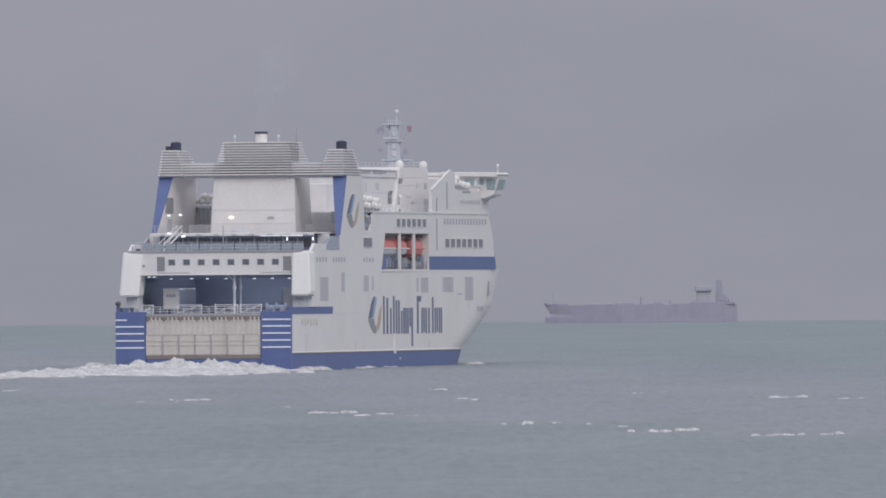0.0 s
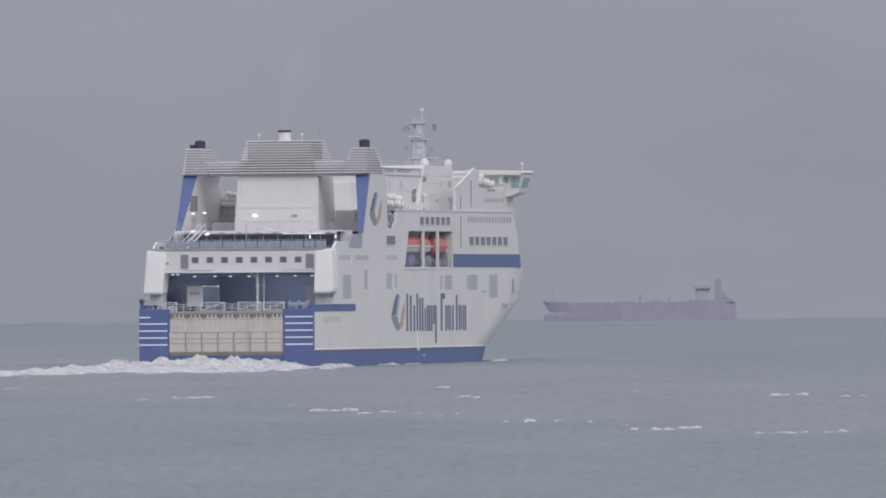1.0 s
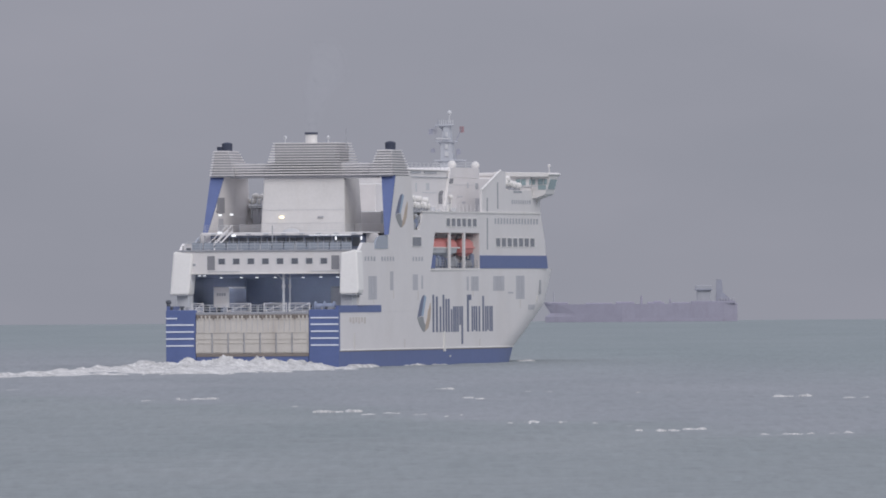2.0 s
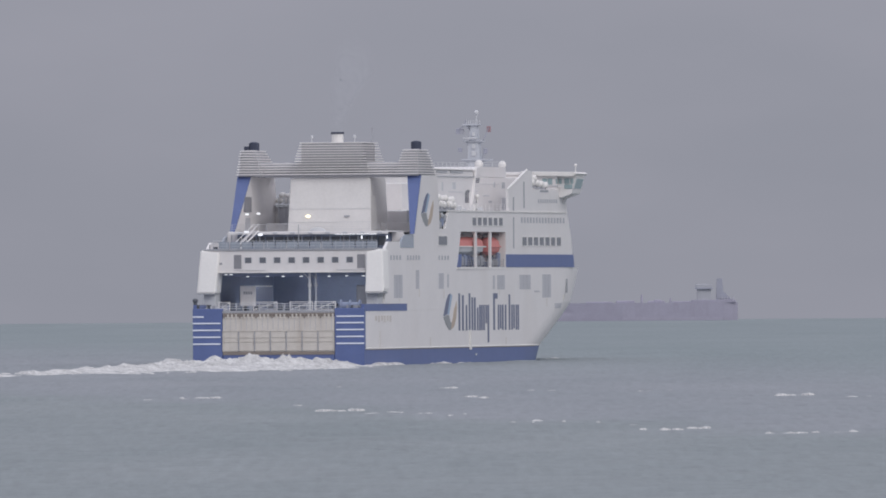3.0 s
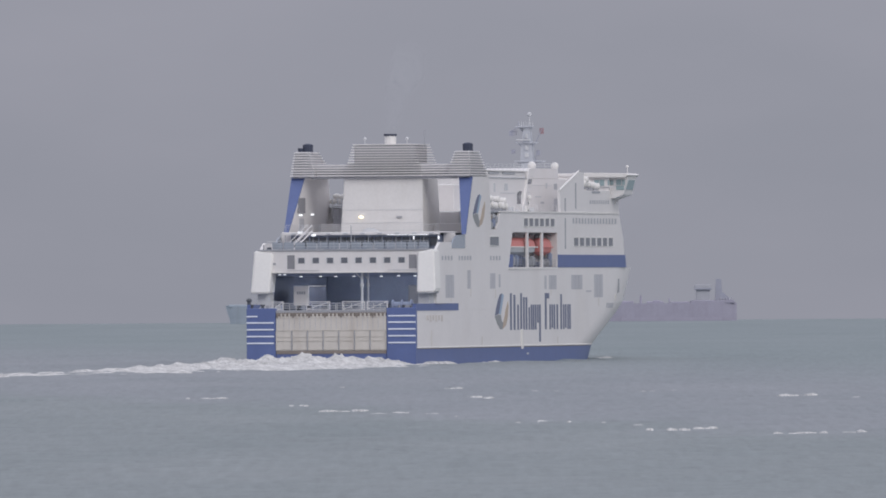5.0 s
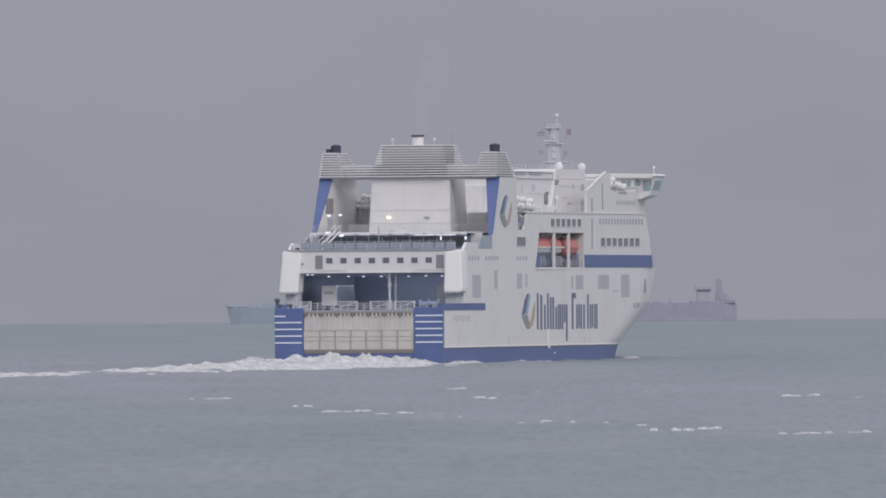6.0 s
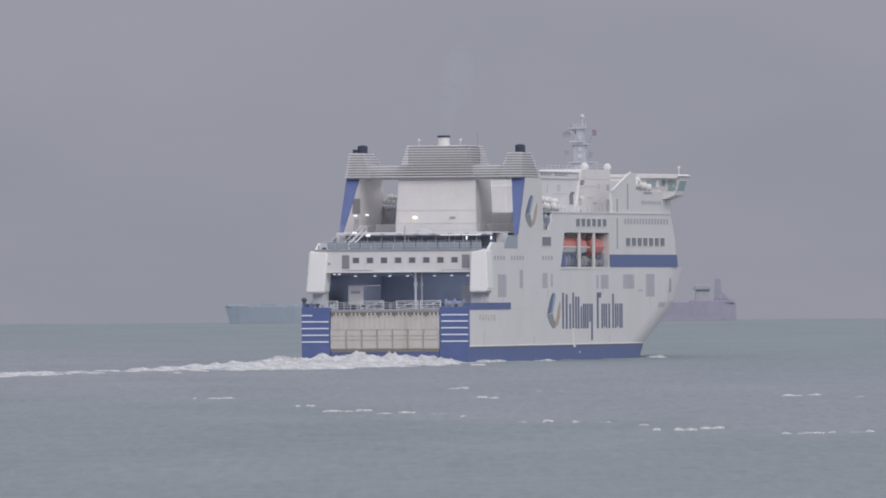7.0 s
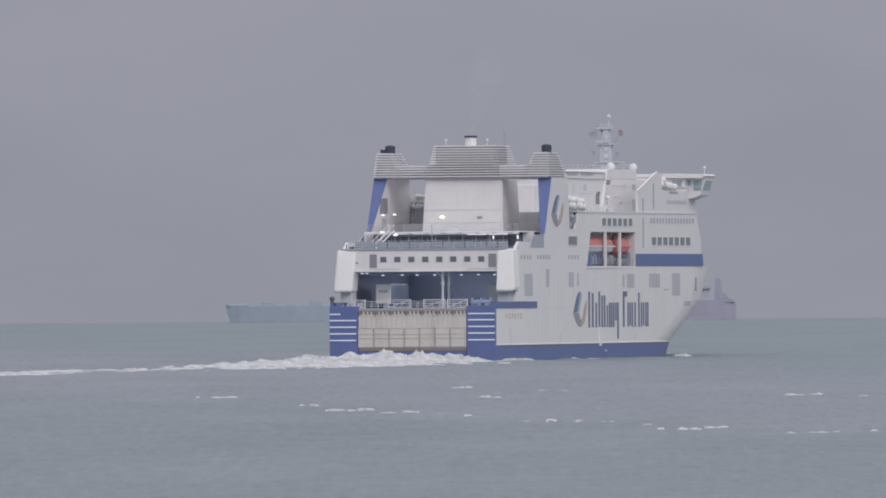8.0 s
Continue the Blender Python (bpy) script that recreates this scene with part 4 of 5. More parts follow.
def side_fittings():
    for i in range(6):
        u = 76.4 + i * 4.05
        framed_window(u, u + 2.5, 19.85, 20.97, GLASS)
    for i in range(7):
        u = 114.6 + i * 4.5
        framed_window(u, u + 3.0, 16.95, 18.17, GLASS)
    framed_window(50.8, 57.0, 16.92, 18.2, GLASS)
    for i in range(15):
        side_plate("small_window", 113.5 + i * 2.35, 114.6 + i * 2.35, 20.3, 21.1, LIGHT_GLASS)
    for i in range(9):
        side_plate("small_window", 127 + i * 1.75, 127.8 + i * 1.75, 23.3, 23.85, LIGHT_GLASS)
    for u0, n, step in ((15.4, 4, 2.2), (27.6, 5, 2.05), (50.7, 4, 2.2)):
        for i in range(n):
            side_plate("small_window", u0 + i * step, u0 + 0.9 + i * step, 14.78, 15.4, LIGHT_GLASS)
    for u0, u1, z0, z1 in ((17.9, 24.0, 9.3, 12.63), (33.9, 36.2, 10.6, 13.3), (50.6, 54.4, 10.6, 12.85), (57.0, 58.2, 10.8, 12.7), (91.5, 93.0, 10.5, 12.5),
                           (94.8, 100.6, 10.45, 12.55), (112.1, 120.6, 10.45, 12.6), (129.9, 136.6, 9.2, 12.65)):
        door = side_plate("shell_door", u0, u1, z0, z1, PANEL, label="flush grey shell door", proud=0.03)
        if u1 - u0 > 5:
            for k in range(1, 3):
                u = u0 + (u1 - u0) * k / 3
                side_plate("door_seam", u - 0.12, u + 0.12, z0 + 0.05, z1 - 0.05, LIGHT_GLASS, door, proud=0.06)
    side_plate("hawse_opening", 139.6, 145.5, 7.6, 8.35, PANEL)
    side_plate("dark_vent", 128.5, 134.8, 24.9, 25.2, GREY)
    side_plate("vent", 123.6, 127.6, 10.05, 10.25, PANEL)
    for u, z0, z1 in ((107.7, 16.5, 21.1), (107.7, 22.1, 24.1), (115.9, 22.5, 26.4), (149.3, 9.9, 12.0)):
        side_plate("seam", u - 0.35, u + 0.35, z0, z1, GREY)
    side_plate("drain_pipe", 73.4, 74.4, 1.7, 4.6, CREAM, proud=0.2)
    side_plate("draught_mark", 77.8, 79.0, 0.85, 1.12, PALE)
    for u, z0, z1 in ((21.5, 7.9, 9.2), (36.0, 9.4, 10.6), (54.2, 9.2, 10.5), (96.0, 9.6, 10.4), (133.0, 7.9, 9.1), (9.0, 2.4, 4.6), (44.0, 2.4, 3.6), (101.0, 2.4, 3.4), (147.0, 8.6, 9.6)):
        side_plate("rust_streak", u, u + 0.7, z0, z1, WEEP, proud=0.02)
    # a faint line of worn marks by the stern
    for i in range(6):
        side_plate("worn_mark", 6.4 + i * 1.8, 7.5 + i * 1.8, 5.9 if i % 2 else 6.1, 6.8, FADED, proud=0.03)


def badge(corners, mat, parent, x, u, z, su, sz, lean):
    """One flat painted field of the emblem, from corners in shares of its width and height."""
    bm = prism([(u + su * a, z + sz * b) for a, b in corners], "x", x - 0.12, x)
    for v in bm.verts:
        v.co.x += lean * (v.co.z - z)
    return part("emblem_field", bm, mat, parent)


def emblem(u, z, su, sz, x, lean=0.0):
    e = new("emblem")
    e.parent = ferry
    tagged(e, "painted emblem of two curved strokes")
    for mat, corners in ((NAVY, ((0.38, 0.97), (0.52, 1.0), (0.46, 0.86), (0.38, 0.66), (0.27, 0.43), (0.0, 0.38), (0.08, 0.55), (0.22, 0.80))),
                         (SKYBLUE, ((0.52, 1.0), (0.66, 0.94), (0.55, 0.70), (0.42, 0.42), (0.27, 0.43), (0.38, 0.66), (0.46, 0.86))),
                         (DUSK, ((0.0, 0.36), (0.27, 0.41), (0.42, 0.40), (0.50, 0.24), (0.60, 0.18), (0.53, 0.0), (0.40, 0.01), (0.18, 0.16))),
                         (GOLD, ((0.97, 0.78), (1.0, 0.62), (0.94, 0.32), (0.80, 0.11), (0.54, 0.0), (0.61, 0.18), (0.72, 0.36), (0.80, 0.56)))):
        badge(corners, mat, e, x, u, z, su, sz, lean)


def markings():
    # the name on the side, as a row of plain upright bars: forward, width, foot, head
    name = new("name_marking")
    name.parent = ferry
    tagged(name, "row of plain navy painted bars")
    base, mid, top = 4.5, 8.2, 9.9
    bars = [(65.3, 1.25, base, top), (67.9, 1.35, base, top - 0.25), (70.7, 1.15, base, mid), (73.0, 1.2, base, top), (75.1, 1.2, base, top - 0.6), (77.0, 1.2, base, top - 0.6),
            (79.2, 1.05, base, mid - 0.4), (80.9, 1.1, base, mid), (82.4, 1.1, base, mid), (84.0, 1.1, base, mid), (85.7, 1.05, base + 1.0, mid), (87.2, 1.2, 2.7, mid),
            (91.6, 1.3, base, top), (93.0, 1.9, top - 0.8, top), (95.1, 1.05, base, mid), (96.7, 1.05, base + 0.2, mid), (98.3, 1.15, base, mid), (100.5, 1.15, base, mid),
            (103.5, 1.15, base, top - 0.2), (105.5, 1.05, base, mid), (107.1, 1.05, base + 0.2, mid), (108.9, 1.05, base, mid), (110.4, 1.0, base, mid)]
    for u, w, foot, head in bars:
        side_plate("bar", u, u + w, foot, head, NAVY, name, proud=0.04)
    emblem(53.9, 4.6, 10.1, 5.3, 13.15)
    emblem(37.6, 19.6, 8.7, 4.8, 13.2, 0.033)


def bridge():
    br = part("bridge", boxed(-13.0, 13.0, 143, 150.5, 24.6, 27.5, bevel=0.1), WHITE, ferry, "white bridge with overhanging wings")
    part("bridge_roof", boxed(-8.5, 8.5, 142.8, 151.5, 27.5, 28.0, bevel=0.08), WHITE, br)
    for s in (-1, 1):
        bm = prism([(s * 12.6, 24.1), (s * 13.6, 24.15), (s * 15.0, 24.7), (s * 15.75, 27.4), (s * 12.6, 27.4)], "y", 143.6, 150.5)
        part("wing", soft(bm, 0.06), WHITE, br)
        part("wing_roof", soft(prism([(s * 7.5, 27.4), (s * 15.5, 27.3), (s * 16.05, 27.7), (s * 15.6, 27.95), (s * 7.5, 28.1)], "y", 142.4, 151.2), 0.06), CREAM, br)
        for x0, x1, z0, z1 in ((10.7, 11.4, 26.1, 27.0), (11.5, 12.2, 26.1, 27.0), (12.76, 13.0, 26.2, 26.95), (13.05, 13.5, 26.2, 26.95), (13.95, 14.7, 26.2, 27.0), (14.85, 15.3, 26.2, 27.0), (13.95, 15.15, 25.45, 26.1)):
            y = 142.95 if x1 < 13.05 else 143.55
            part("bridge_window", boxed(*sorted((s * x0, s * x1)), y - 0.06, y + 0.1, z0, z1, bevel=0.02), BRIDGE_GLASS, br)
        bm = prism([(s * 14.9, 25.5), (s * 15.29, 25.5), (s * 15.69, 26.95), (s * 14.9, 26.95)], "y", 144.6, 149.8)
        part("bridge_window", bm, BRIDGE_GLASS, br)
        part("sill", boxed(*sorted((s * 10.4, s * 13.9)), 142.8, 143.0, 25.85, 25.98, bevel=0.02), PALE, br)
        bm = bmesh.new()
        rod(bm, (s * 15.0, 147, 27.9), (s * 15.0, 147, 29.0), 0.06, sides=6)
        ball(bm, (s * 15.0, 147, 29.0), 0.22)
        part("wing_lamp", bm, CREAM, br)
        bm = prism([(s * 13.1, 23.2), (s * 13.6, 23.9), (s * 14.8, 24.5), (s * 14.8, 24.8), (s * 13.1, 24.5)], "y", 146.5, 147.2)
        part("wing_knee", bm, WHITE, br)


def mast():
    bm = bmesh.new()
    for z0, z1, a0, b0, a1, b1 in ((27.1, 29.9, -1.1, 1.05, -1.05, 0.95), (29.9, 32.7, -1.15, 0.75, -1.05, 0.55), (32.7, 35.1, -0.85, 0.4, -0.7, 0.25)):
        lo = [bm.verts.new(p) for p in ((a0, 145.2, z0), (b0, 145.2, z0), (b0, 147.0, z0), (a0, 147.0, z0))]
        hi = [bm.verts.new(p) for p in ((a1, 145.3, z1), (b1, 145.3, z1), (b1, 146.8, z1), (a1, 146.8, z1))]
        bm.faces.new(lo[::-1]), bm.faces.new(hi)
        for i in range(4):
            bm.faces.new((lo[i], lo[(i + 1) % 4], hi[(i + 1) % 4], hi[i]))
    m = part("mast", bm, HAZY, ferry, "pale grey radar mast")
    for z, a, b in ((29.8, -2.1, 2.4), (32.6, -1.9, 1.2), (35.05, -1.9, 0.6)):
        p = part("platform", boxed(a, b, 145.0, 147.2, z, z + 0.2, bevel=0.04), HAZY, m)
        part("platform_knee", prism([(a + 0.3, z), (-0.9, z), (-0.9, z - 0.8)], "y", 145.6, 146.4), HAZY, p)
        part("platform_knee", prism([(b - 0.2, z), (0.3, z), (0.3, z - 0.6)], "y", 145.6, 146.4), HAZY, p)
    for z, w in ((30.5, 0.6), (31.6, 0.5), (33.4, 0.4)):
        part("mast_hatch", boxed(-0.2 - w / 2, -0.2 + w / 2, 145.05, 145.3, z, z + 0.7, bevel=0.03), PALE, m)
    part("radar_scanner", boxed(-1.7, 0.5, 144.6, 144.9, 33.05, 33.25, bevel=0.05), PALE, m)
    for x, z, h in ((-2.75, 34.2, 0.8), (-2.15, 34.2, 0.75), (1.95, 34.5, 0.9), (-2.45, 31.4, 0.6), (1.4, 31.2, 0.8)):
        flag = boxed(x - 0.3, x + 0.35, 146, 146.1, z - h / 2, z + h / 2, bevel=0.03)
        part("signal", flag, RUSTY_FLAG if x > 1.9 else FAR_WHITE if x == -2.15 else FAR_DARK, m)
    for p, q in (((-1.8, 146, 35.0), (-2.7, 146, 34.5)), ((1.1, 146, 32.8), (2.0, 146, 34.8)), ((0.9, 146, 29.9), (1.6, 146, 31.6)), ((-1.6, 146, 35.1), (-1.6, 146, 36.0))):
        bm = bmesh.new()
        rod(bm, p, q, 0.06, sides=5)
        part("stay", bm, FAR_DARK, m)
    bm = bmesh.new()
    ball(bm, (0.1, 146, 37.0), 0.36)
    rod(bm, (0.1, 146, 35.0), (0.1, 146, 36.8), 0.07, sides=6)
    part("mast_dome", bm, PALE, m)
    bm = bmesh.new()
    for a in np.arange(-1.4, 0.9, 0.35):
        rod(bm, (a, 145.6, 35.2), (a, 145.6, 35.9), 0.05, sides=5)
    part("aerial_array", bm, PALE, m)
    for x, y, z, r in ((1.41, 141, 29.2, 0.66), (4.96, 141, 29.1, 0.6)):
        bm = bmesh.new()
        ball(bm, (x, y, z), r, seg=18)
        rod(bm, (x, y, 27.0), (x, y, z - 0.3), 0.42, 0.32, sides=10)
        part("radar_dome", bm, CREAM, ferry, "white radar dome")
    bm = bmesh.new()
    rod(bm, (1.0, 9.3, 16.4), (1.0, 9.3, 19.9), 0.09, 0.06, sides=8)
    part("flagstaff", bm, GREY, ferry)


hull()
stern()
car_deck()
aft_house()
funnels()
superstructure()
boats()
side_fittings()
markings()
bridge()
mast()


# ---- ships at anchor on the horizon: x along the hull from the bow ----
def far_hull(ship, L, depth, beam, paint, lean_by=(0.004, 0.0, 0.028, -0.008)):
    bm = bmesh.new()
    rings = []
    for f in (0.0, 0.03, 0.08, 0.16, 0.24, 0.32, 0.4, 0.8, 0.93, 1.0):
        half = beam / 2 * min(1.0, (f / 0.4) ** 0.85 + 0.02) * (1 - 0.25 * max(0, (f - 0.9) / 0.1))
        top = depth * (1.12 if f < 0.06 else 1.0)
        ring = []
        for k, z in enumerate((-1.0, depth * 0.3, depth * 0.5, top)):
            lean = lean_by[k] * L * max(0.0, 1 - f / 0.16)
            ring.append((f * L + lean, half, z))
        ring += [(x, -y, z) for x, y, z in ring[::-1]]
        rings.append([bm.verts.new(p) for p in ring])
    for a, b in zip(rings, rings[1:]):
        for i in range(8):
            bm.faces.new((a[i], a[(i + 1) % 8], b[(i + 1) % 8], b[i]))
    for ring in (rings[0], rings[-1]):
        for i in range(3):
            bm.faces.new((ring[i], ring[i + 1], ring[6 - i], ring[7 - i]))
    return part("hull", bm, paint, ship)


def post(ship, name, x, z0, z1, r, mat=None):
    bm = bmesh.new()
    rod(bm, (x, 0, z0), (x, 0, z1), r, r * 0.6, sides=8)
    return part(name, bm, mat or FAR_DARK, ship)


def build_tanker():
    L, d = 51.6, 4.7
    ship = tagged(new("tanker"), "small tanker at anchor, its red paled for haze", "ship")
    ship.matrix_world = pose(27.2, 4893.0, 0.1)
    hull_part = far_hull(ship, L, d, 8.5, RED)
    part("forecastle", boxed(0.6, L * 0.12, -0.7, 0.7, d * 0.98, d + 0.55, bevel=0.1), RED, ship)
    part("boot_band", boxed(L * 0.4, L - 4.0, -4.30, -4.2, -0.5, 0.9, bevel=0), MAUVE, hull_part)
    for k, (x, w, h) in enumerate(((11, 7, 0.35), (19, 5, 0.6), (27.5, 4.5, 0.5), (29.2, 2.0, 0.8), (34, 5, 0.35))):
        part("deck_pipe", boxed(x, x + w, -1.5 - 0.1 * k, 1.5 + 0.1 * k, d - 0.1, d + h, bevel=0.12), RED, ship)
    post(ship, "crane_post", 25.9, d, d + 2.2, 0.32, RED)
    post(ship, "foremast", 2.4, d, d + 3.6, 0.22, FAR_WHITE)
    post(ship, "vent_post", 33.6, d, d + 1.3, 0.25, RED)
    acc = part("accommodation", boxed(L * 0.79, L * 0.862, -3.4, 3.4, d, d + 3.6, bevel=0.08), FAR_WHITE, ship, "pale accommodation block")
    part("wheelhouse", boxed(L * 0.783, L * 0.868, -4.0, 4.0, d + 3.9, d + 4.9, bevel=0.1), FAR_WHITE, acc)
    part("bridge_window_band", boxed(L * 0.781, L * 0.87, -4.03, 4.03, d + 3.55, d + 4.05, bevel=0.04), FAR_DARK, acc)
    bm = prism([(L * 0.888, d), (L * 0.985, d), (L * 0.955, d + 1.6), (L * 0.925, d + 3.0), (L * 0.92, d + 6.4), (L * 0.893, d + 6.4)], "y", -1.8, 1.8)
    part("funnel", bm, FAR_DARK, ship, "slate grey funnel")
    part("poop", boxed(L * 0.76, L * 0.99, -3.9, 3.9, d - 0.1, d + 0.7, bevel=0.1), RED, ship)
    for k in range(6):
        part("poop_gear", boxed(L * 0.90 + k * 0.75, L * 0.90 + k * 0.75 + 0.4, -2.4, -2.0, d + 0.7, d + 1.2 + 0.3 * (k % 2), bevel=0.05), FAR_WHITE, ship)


def build_cargo_ship():
    L, d = 46.0, 4.3
    ship = tagged(new("cargo_ship"), "cargo ship at anchor, its teal paled for haze", "ship")
    ship.matrix_world = pose(-58.0, 4890.0, 0.1)
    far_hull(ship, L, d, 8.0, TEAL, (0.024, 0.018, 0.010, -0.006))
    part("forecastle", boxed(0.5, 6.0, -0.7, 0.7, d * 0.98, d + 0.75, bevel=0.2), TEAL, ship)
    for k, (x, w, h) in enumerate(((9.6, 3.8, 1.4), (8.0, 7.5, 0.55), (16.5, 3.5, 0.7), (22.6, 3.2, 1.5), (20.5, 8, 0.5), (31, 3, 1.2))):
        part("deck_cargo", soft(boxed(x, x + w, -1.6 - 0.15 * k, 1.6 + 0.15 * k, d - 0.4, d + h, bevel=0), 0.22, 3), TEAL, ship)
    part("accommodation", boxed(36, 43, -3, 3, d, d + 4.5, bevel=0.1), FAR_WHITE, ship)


build_tanker()
build_cargo_ship()


# ---- white water behind the ferry ----
def foam_patch(verts, faces, centre, lx, ly, height, seed, cell, gaps=0.0, stretch=(0.35, 0.16), taper=2.2):
    """Churned foam on the water, in its thing's space: lumps and torn streaks with open water between."""
    nx, ny = max(4, int(lx / cell[0])), max(4, int(ly / cell[1]))
    first, keep = len(verts), []
    for j in range(ny + 1):
        for i in range(nx + 1):
            a, b = 2 * i / nx - 1, 2 * j / ny - 1
            x, y = centre[0] + a * lx / 2, centre[1] + b * ly / 2
            n1 = noise.fractal(Vector((x * stretch[0], y * stretch[1], seed)), 1.0, 2.0, 5)
            n2 = noise.fractal(Vector((x * 1.7, y * 0.5, seed + 7)), 0.8, 2.1, 4)
            rise = (1 - abs(a) ** taper) * (1 - abs(b) ** 3)
            lump = rise * (0.62 + 0.7 * n1 + 0.35 * n2) - gaps * (0.5 - 0.9 * n1) - 0.25 * (1 - rise)
            lump -= gaps * 1.5 * max(0.0, noise.fractal(Vector((seed, y * 0.055, 3.0)), 1.0, 2.0, 3) + 0.1)
            verts.append((x, y, max(-0.7, height * lump - (0.0 if lump > 0.02 else 0.28))))
            keep.append(lump > 0.02)
    w = nx + 1
    for j in range(ny):
        for i in range(nx):
            q = (j * w + i, j * w + i + 1, (j + 1) * w + i + 1, (j + 1) * w + i)
            if any(keep[k] for k in q):
                faces.append(tuple(first + k for k in q))


def foam_mesh(name, verts, faces):
    me = bpy.data.meshes.new(name)
    me.from_pydata(verts, [], faces)
    me.materials.append(FOAM)
    me.shade_smooth()
    return new(name, me)


def foam_heap(name, *patch):
    verts, faces = [], []
    foam_patch(verts, faces, *patch)
    return foam_mesh(name, verts, faces)


wash = tagged(new("wash"), "white churned water trailing from the stern of the ferry", "wake", kind="stuff")
for k, (x, y, lx, ly, h, gaps) in enumerate(((0, -14, 30, 42, 1.55, 0.0), (0, -44, 30, 60, 1.1, 0.14), (-1, -90, 20, 90, 0.6, 0.5), (-2, -150, 12, 100, 0.42, 0.72),
                                             (13.5, 6, 2.6, 40, 0.45, 0.1), (-1, -245, 10, 110, 0.32, 0.85), (0, -345, 9, 110, 0.28, 0.9),
                                             (6, -80, 42, 110, 0.38, 0.66), (7, -150, 24, 130, 0.3, 0.8), (6, -260, 18, 160, 0.26, 0.9), (-14.6, -7, 5, 14, 1.9, 0.2))):
    foam_heap("foam", (x, y), lx, ly, h, k * 3.1, (0.4, 0.8 + k * 0.15), gaps).parent = wash
# a small wave thrown off the shoulder of the bow, and foam along the side
foam_heap("foam", (12.2, 141), 4.0, 14, 0.45, 31.0, (0.3, 0.8), 0.45).parent = wash
foam_heap("foam", (13.3, 52), 0.9, 60, 0.2, 37.0, (0.22, 1.0), 0.3).parent = wash

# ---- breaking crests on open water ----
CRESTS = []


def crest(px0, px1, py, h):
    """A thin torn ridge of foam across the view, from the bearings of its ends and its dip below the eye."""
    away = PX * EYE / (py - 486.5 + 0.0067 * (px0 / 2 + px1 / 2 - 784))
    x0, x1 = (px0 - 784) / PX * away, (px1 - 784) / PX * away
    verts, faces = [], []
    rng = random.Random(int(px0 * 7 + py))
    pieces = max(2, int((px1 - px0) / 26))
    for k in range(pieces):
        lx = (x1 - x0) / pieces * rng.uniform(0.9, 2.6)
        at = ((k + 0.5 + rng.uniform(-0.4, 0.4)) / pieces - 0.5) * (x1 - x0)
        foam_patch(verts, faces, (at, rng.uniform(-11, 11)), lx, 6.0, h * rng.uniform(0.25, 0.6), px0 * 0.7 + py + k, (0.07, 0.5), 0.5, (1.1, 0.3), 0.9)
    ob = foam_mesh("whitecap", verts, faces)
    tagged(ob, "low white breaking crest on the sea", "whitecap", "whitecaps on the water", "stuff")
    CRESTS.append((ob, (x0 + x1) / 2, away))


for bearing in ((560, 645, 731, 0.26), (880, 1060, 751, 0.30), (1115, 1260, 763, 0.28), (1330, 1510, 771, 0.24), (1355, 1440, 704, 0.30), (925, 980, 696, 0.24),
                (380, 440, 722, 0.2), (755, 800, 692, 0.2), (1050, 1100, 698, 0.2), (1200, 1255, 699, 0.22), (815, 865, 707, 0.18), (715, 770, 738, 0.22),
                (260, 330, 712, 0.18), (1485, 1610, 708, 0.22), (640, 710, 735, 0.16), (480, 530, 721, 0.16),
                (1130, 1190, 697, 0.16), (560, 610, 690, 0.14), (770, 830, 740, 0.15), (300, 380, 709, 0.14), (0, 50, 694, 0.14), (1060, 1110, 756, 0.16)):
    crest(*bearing)


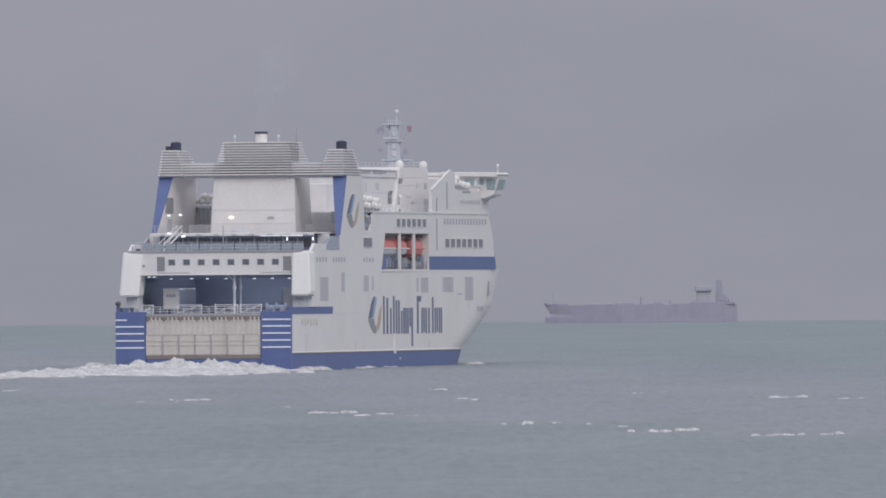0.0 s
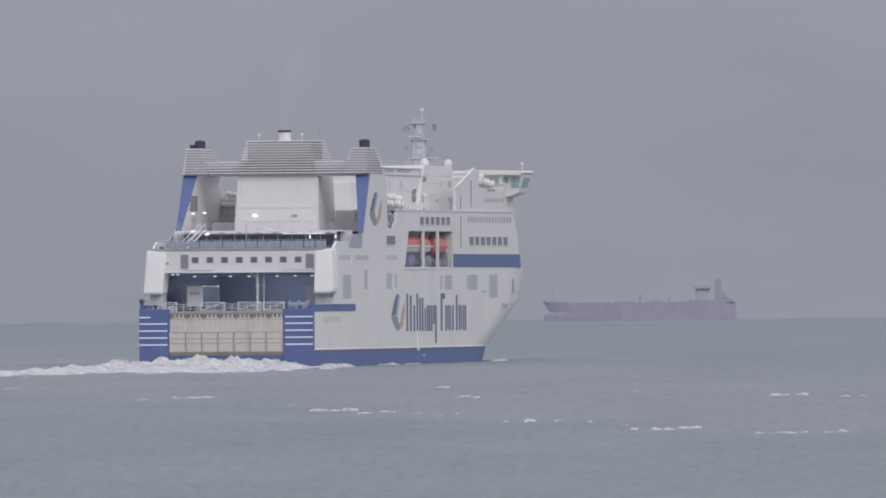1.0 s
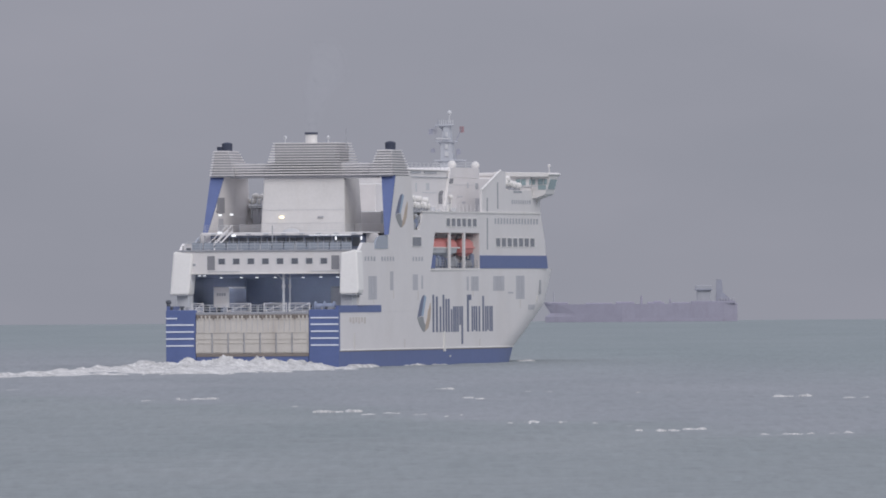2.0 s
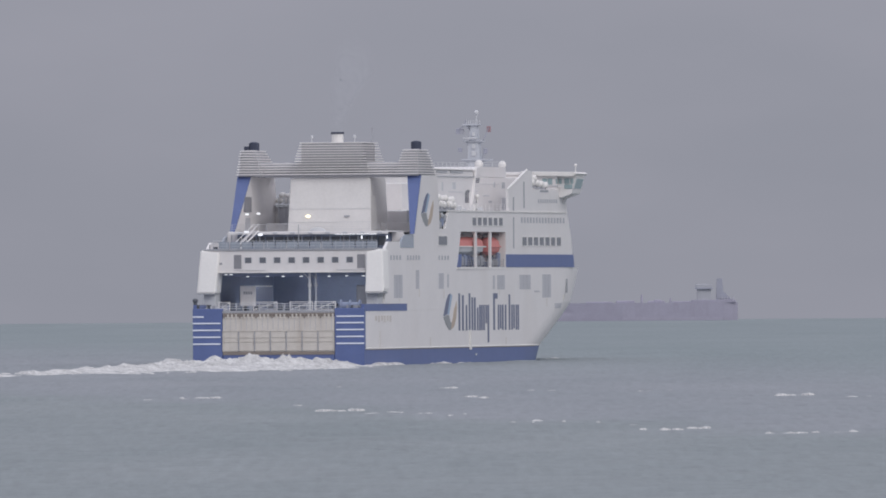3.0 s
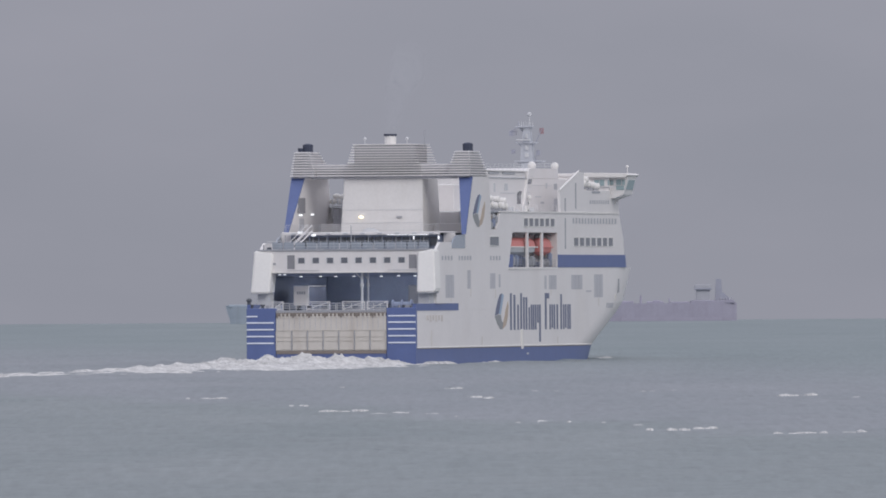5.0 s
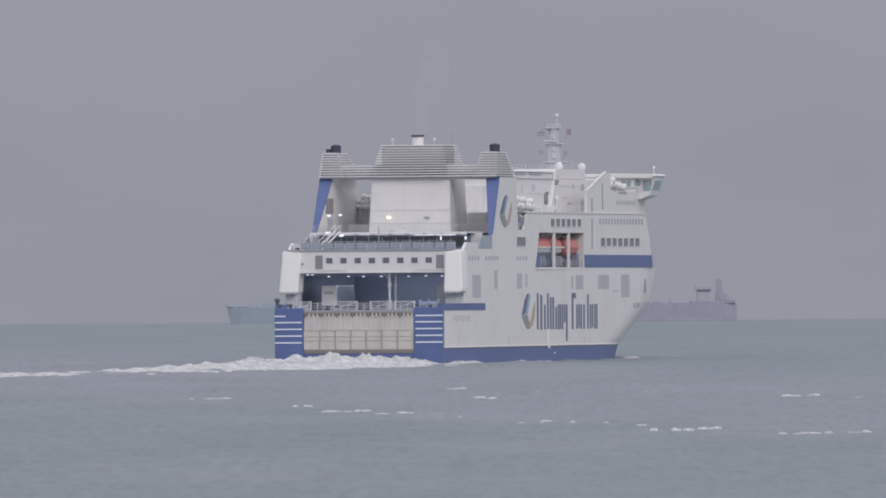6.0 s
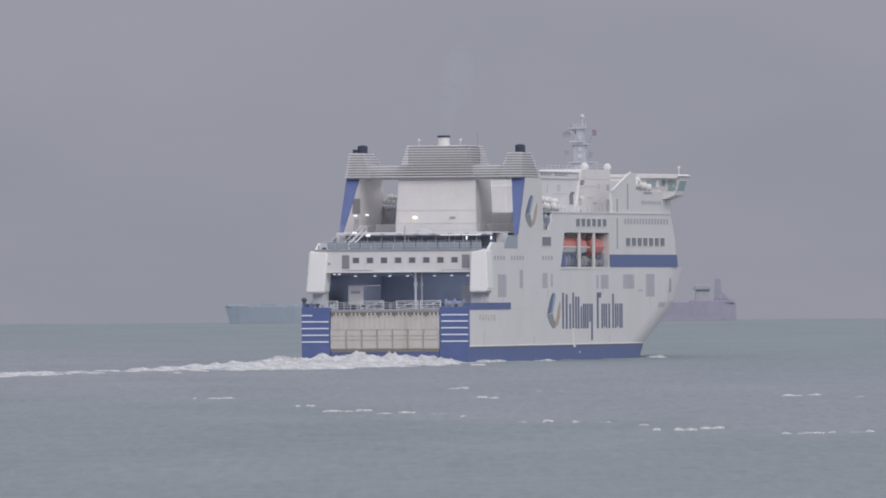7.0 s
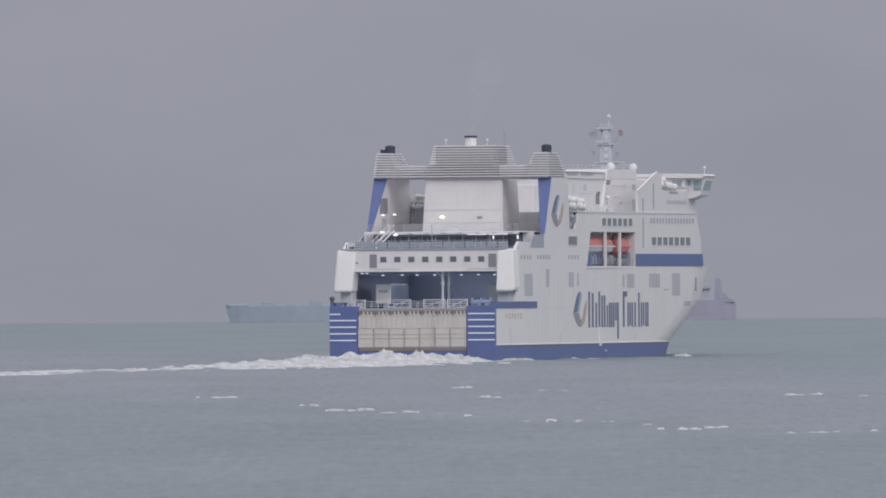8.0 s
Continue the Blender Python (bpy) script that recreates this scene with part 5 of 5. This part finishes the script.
# ---- faint exhaust over the stack ----
smoke = tagged(new("smoke_plume"), "faint pale exhaust drifting off the stack", "smoke", kind="stuff")
PUFFS = []
puff_rng = random.Random(3)
for k in range(7):
    bm = bmesh.new()
    bmesh.ops.create_icosphere(bm, subdivisions=3, radius=0.8 + 0.3 * k)
    for v in bm.verts:
        v.co *= 1 + 0.3 * noise.noise(v.co * 0.7 + Vector((k, 0, 0)))
        v.co.z *= 1.3
    puff = part("puff", bm, SMOKE, smoke)
    PUFFS.append((puff, 0.6 + 0.16 * k * k * 0.6 + puff_rng.uniform(-0.2, 0.2), 40 - 0.8 * k, 33.9 + 1.5 * k))


def motions():
    """Seconds, the stern's place across and away, and the heading to the right."""
    rows = [(0.0, -33.41, 2541.0, 10.50), (0.5, -31.87, 2549.7, 10.64), (1.0, -30.28, 2558.3, 10.78), (1.5, -28.63, 2566.7, 10.90),
            (3.0, -23.44, 2591.6, 11.22), (3.5, -21.63, 2599.9, 11.31), (4.0, -19.79, 2608.4, 11.40), (4.5, -17.92, 2617.0, 11.48),
            (6.0, -12.18, 2644.1, 11.70), (6.5, -10.24, 2653.7, 11.77), (7.0, -8.29, 2663.7, 11.83), (7.5, -6.33, 2674.2, 11.89), (8.0, -4.37, 2685.1, 11.95)]
    walk(ferry, [(t, pose(x, y, 0.36, -0.06, 0, -a)) for t, x, y, a in rows])
    walk(smoke, [(t, pose(x, y, 0.36, -0.06, 0, -a)) for t, x, y, a in rows])
    for k, (puff, x, y, z) in enumerate(PUFFS):
        walk(puff, [(t, pose(x + 0.06 * t, y, z + 0.08 * t, 0, 0, 6 * t + 20 * k)) for t in (0.0, 2.0, 4.0, 6.0, 8.0)])
    walk(wash, [(t, pose(x, y, 0.12, 0, 0, -a)) for t, x, y, a in rows])
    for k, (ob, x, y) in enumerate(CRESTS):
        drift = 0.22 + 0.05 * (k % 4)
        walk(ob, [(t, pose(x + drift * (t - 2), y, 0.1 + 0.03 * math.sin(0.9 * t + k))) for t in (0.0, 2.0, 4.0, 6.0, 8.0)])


motions()
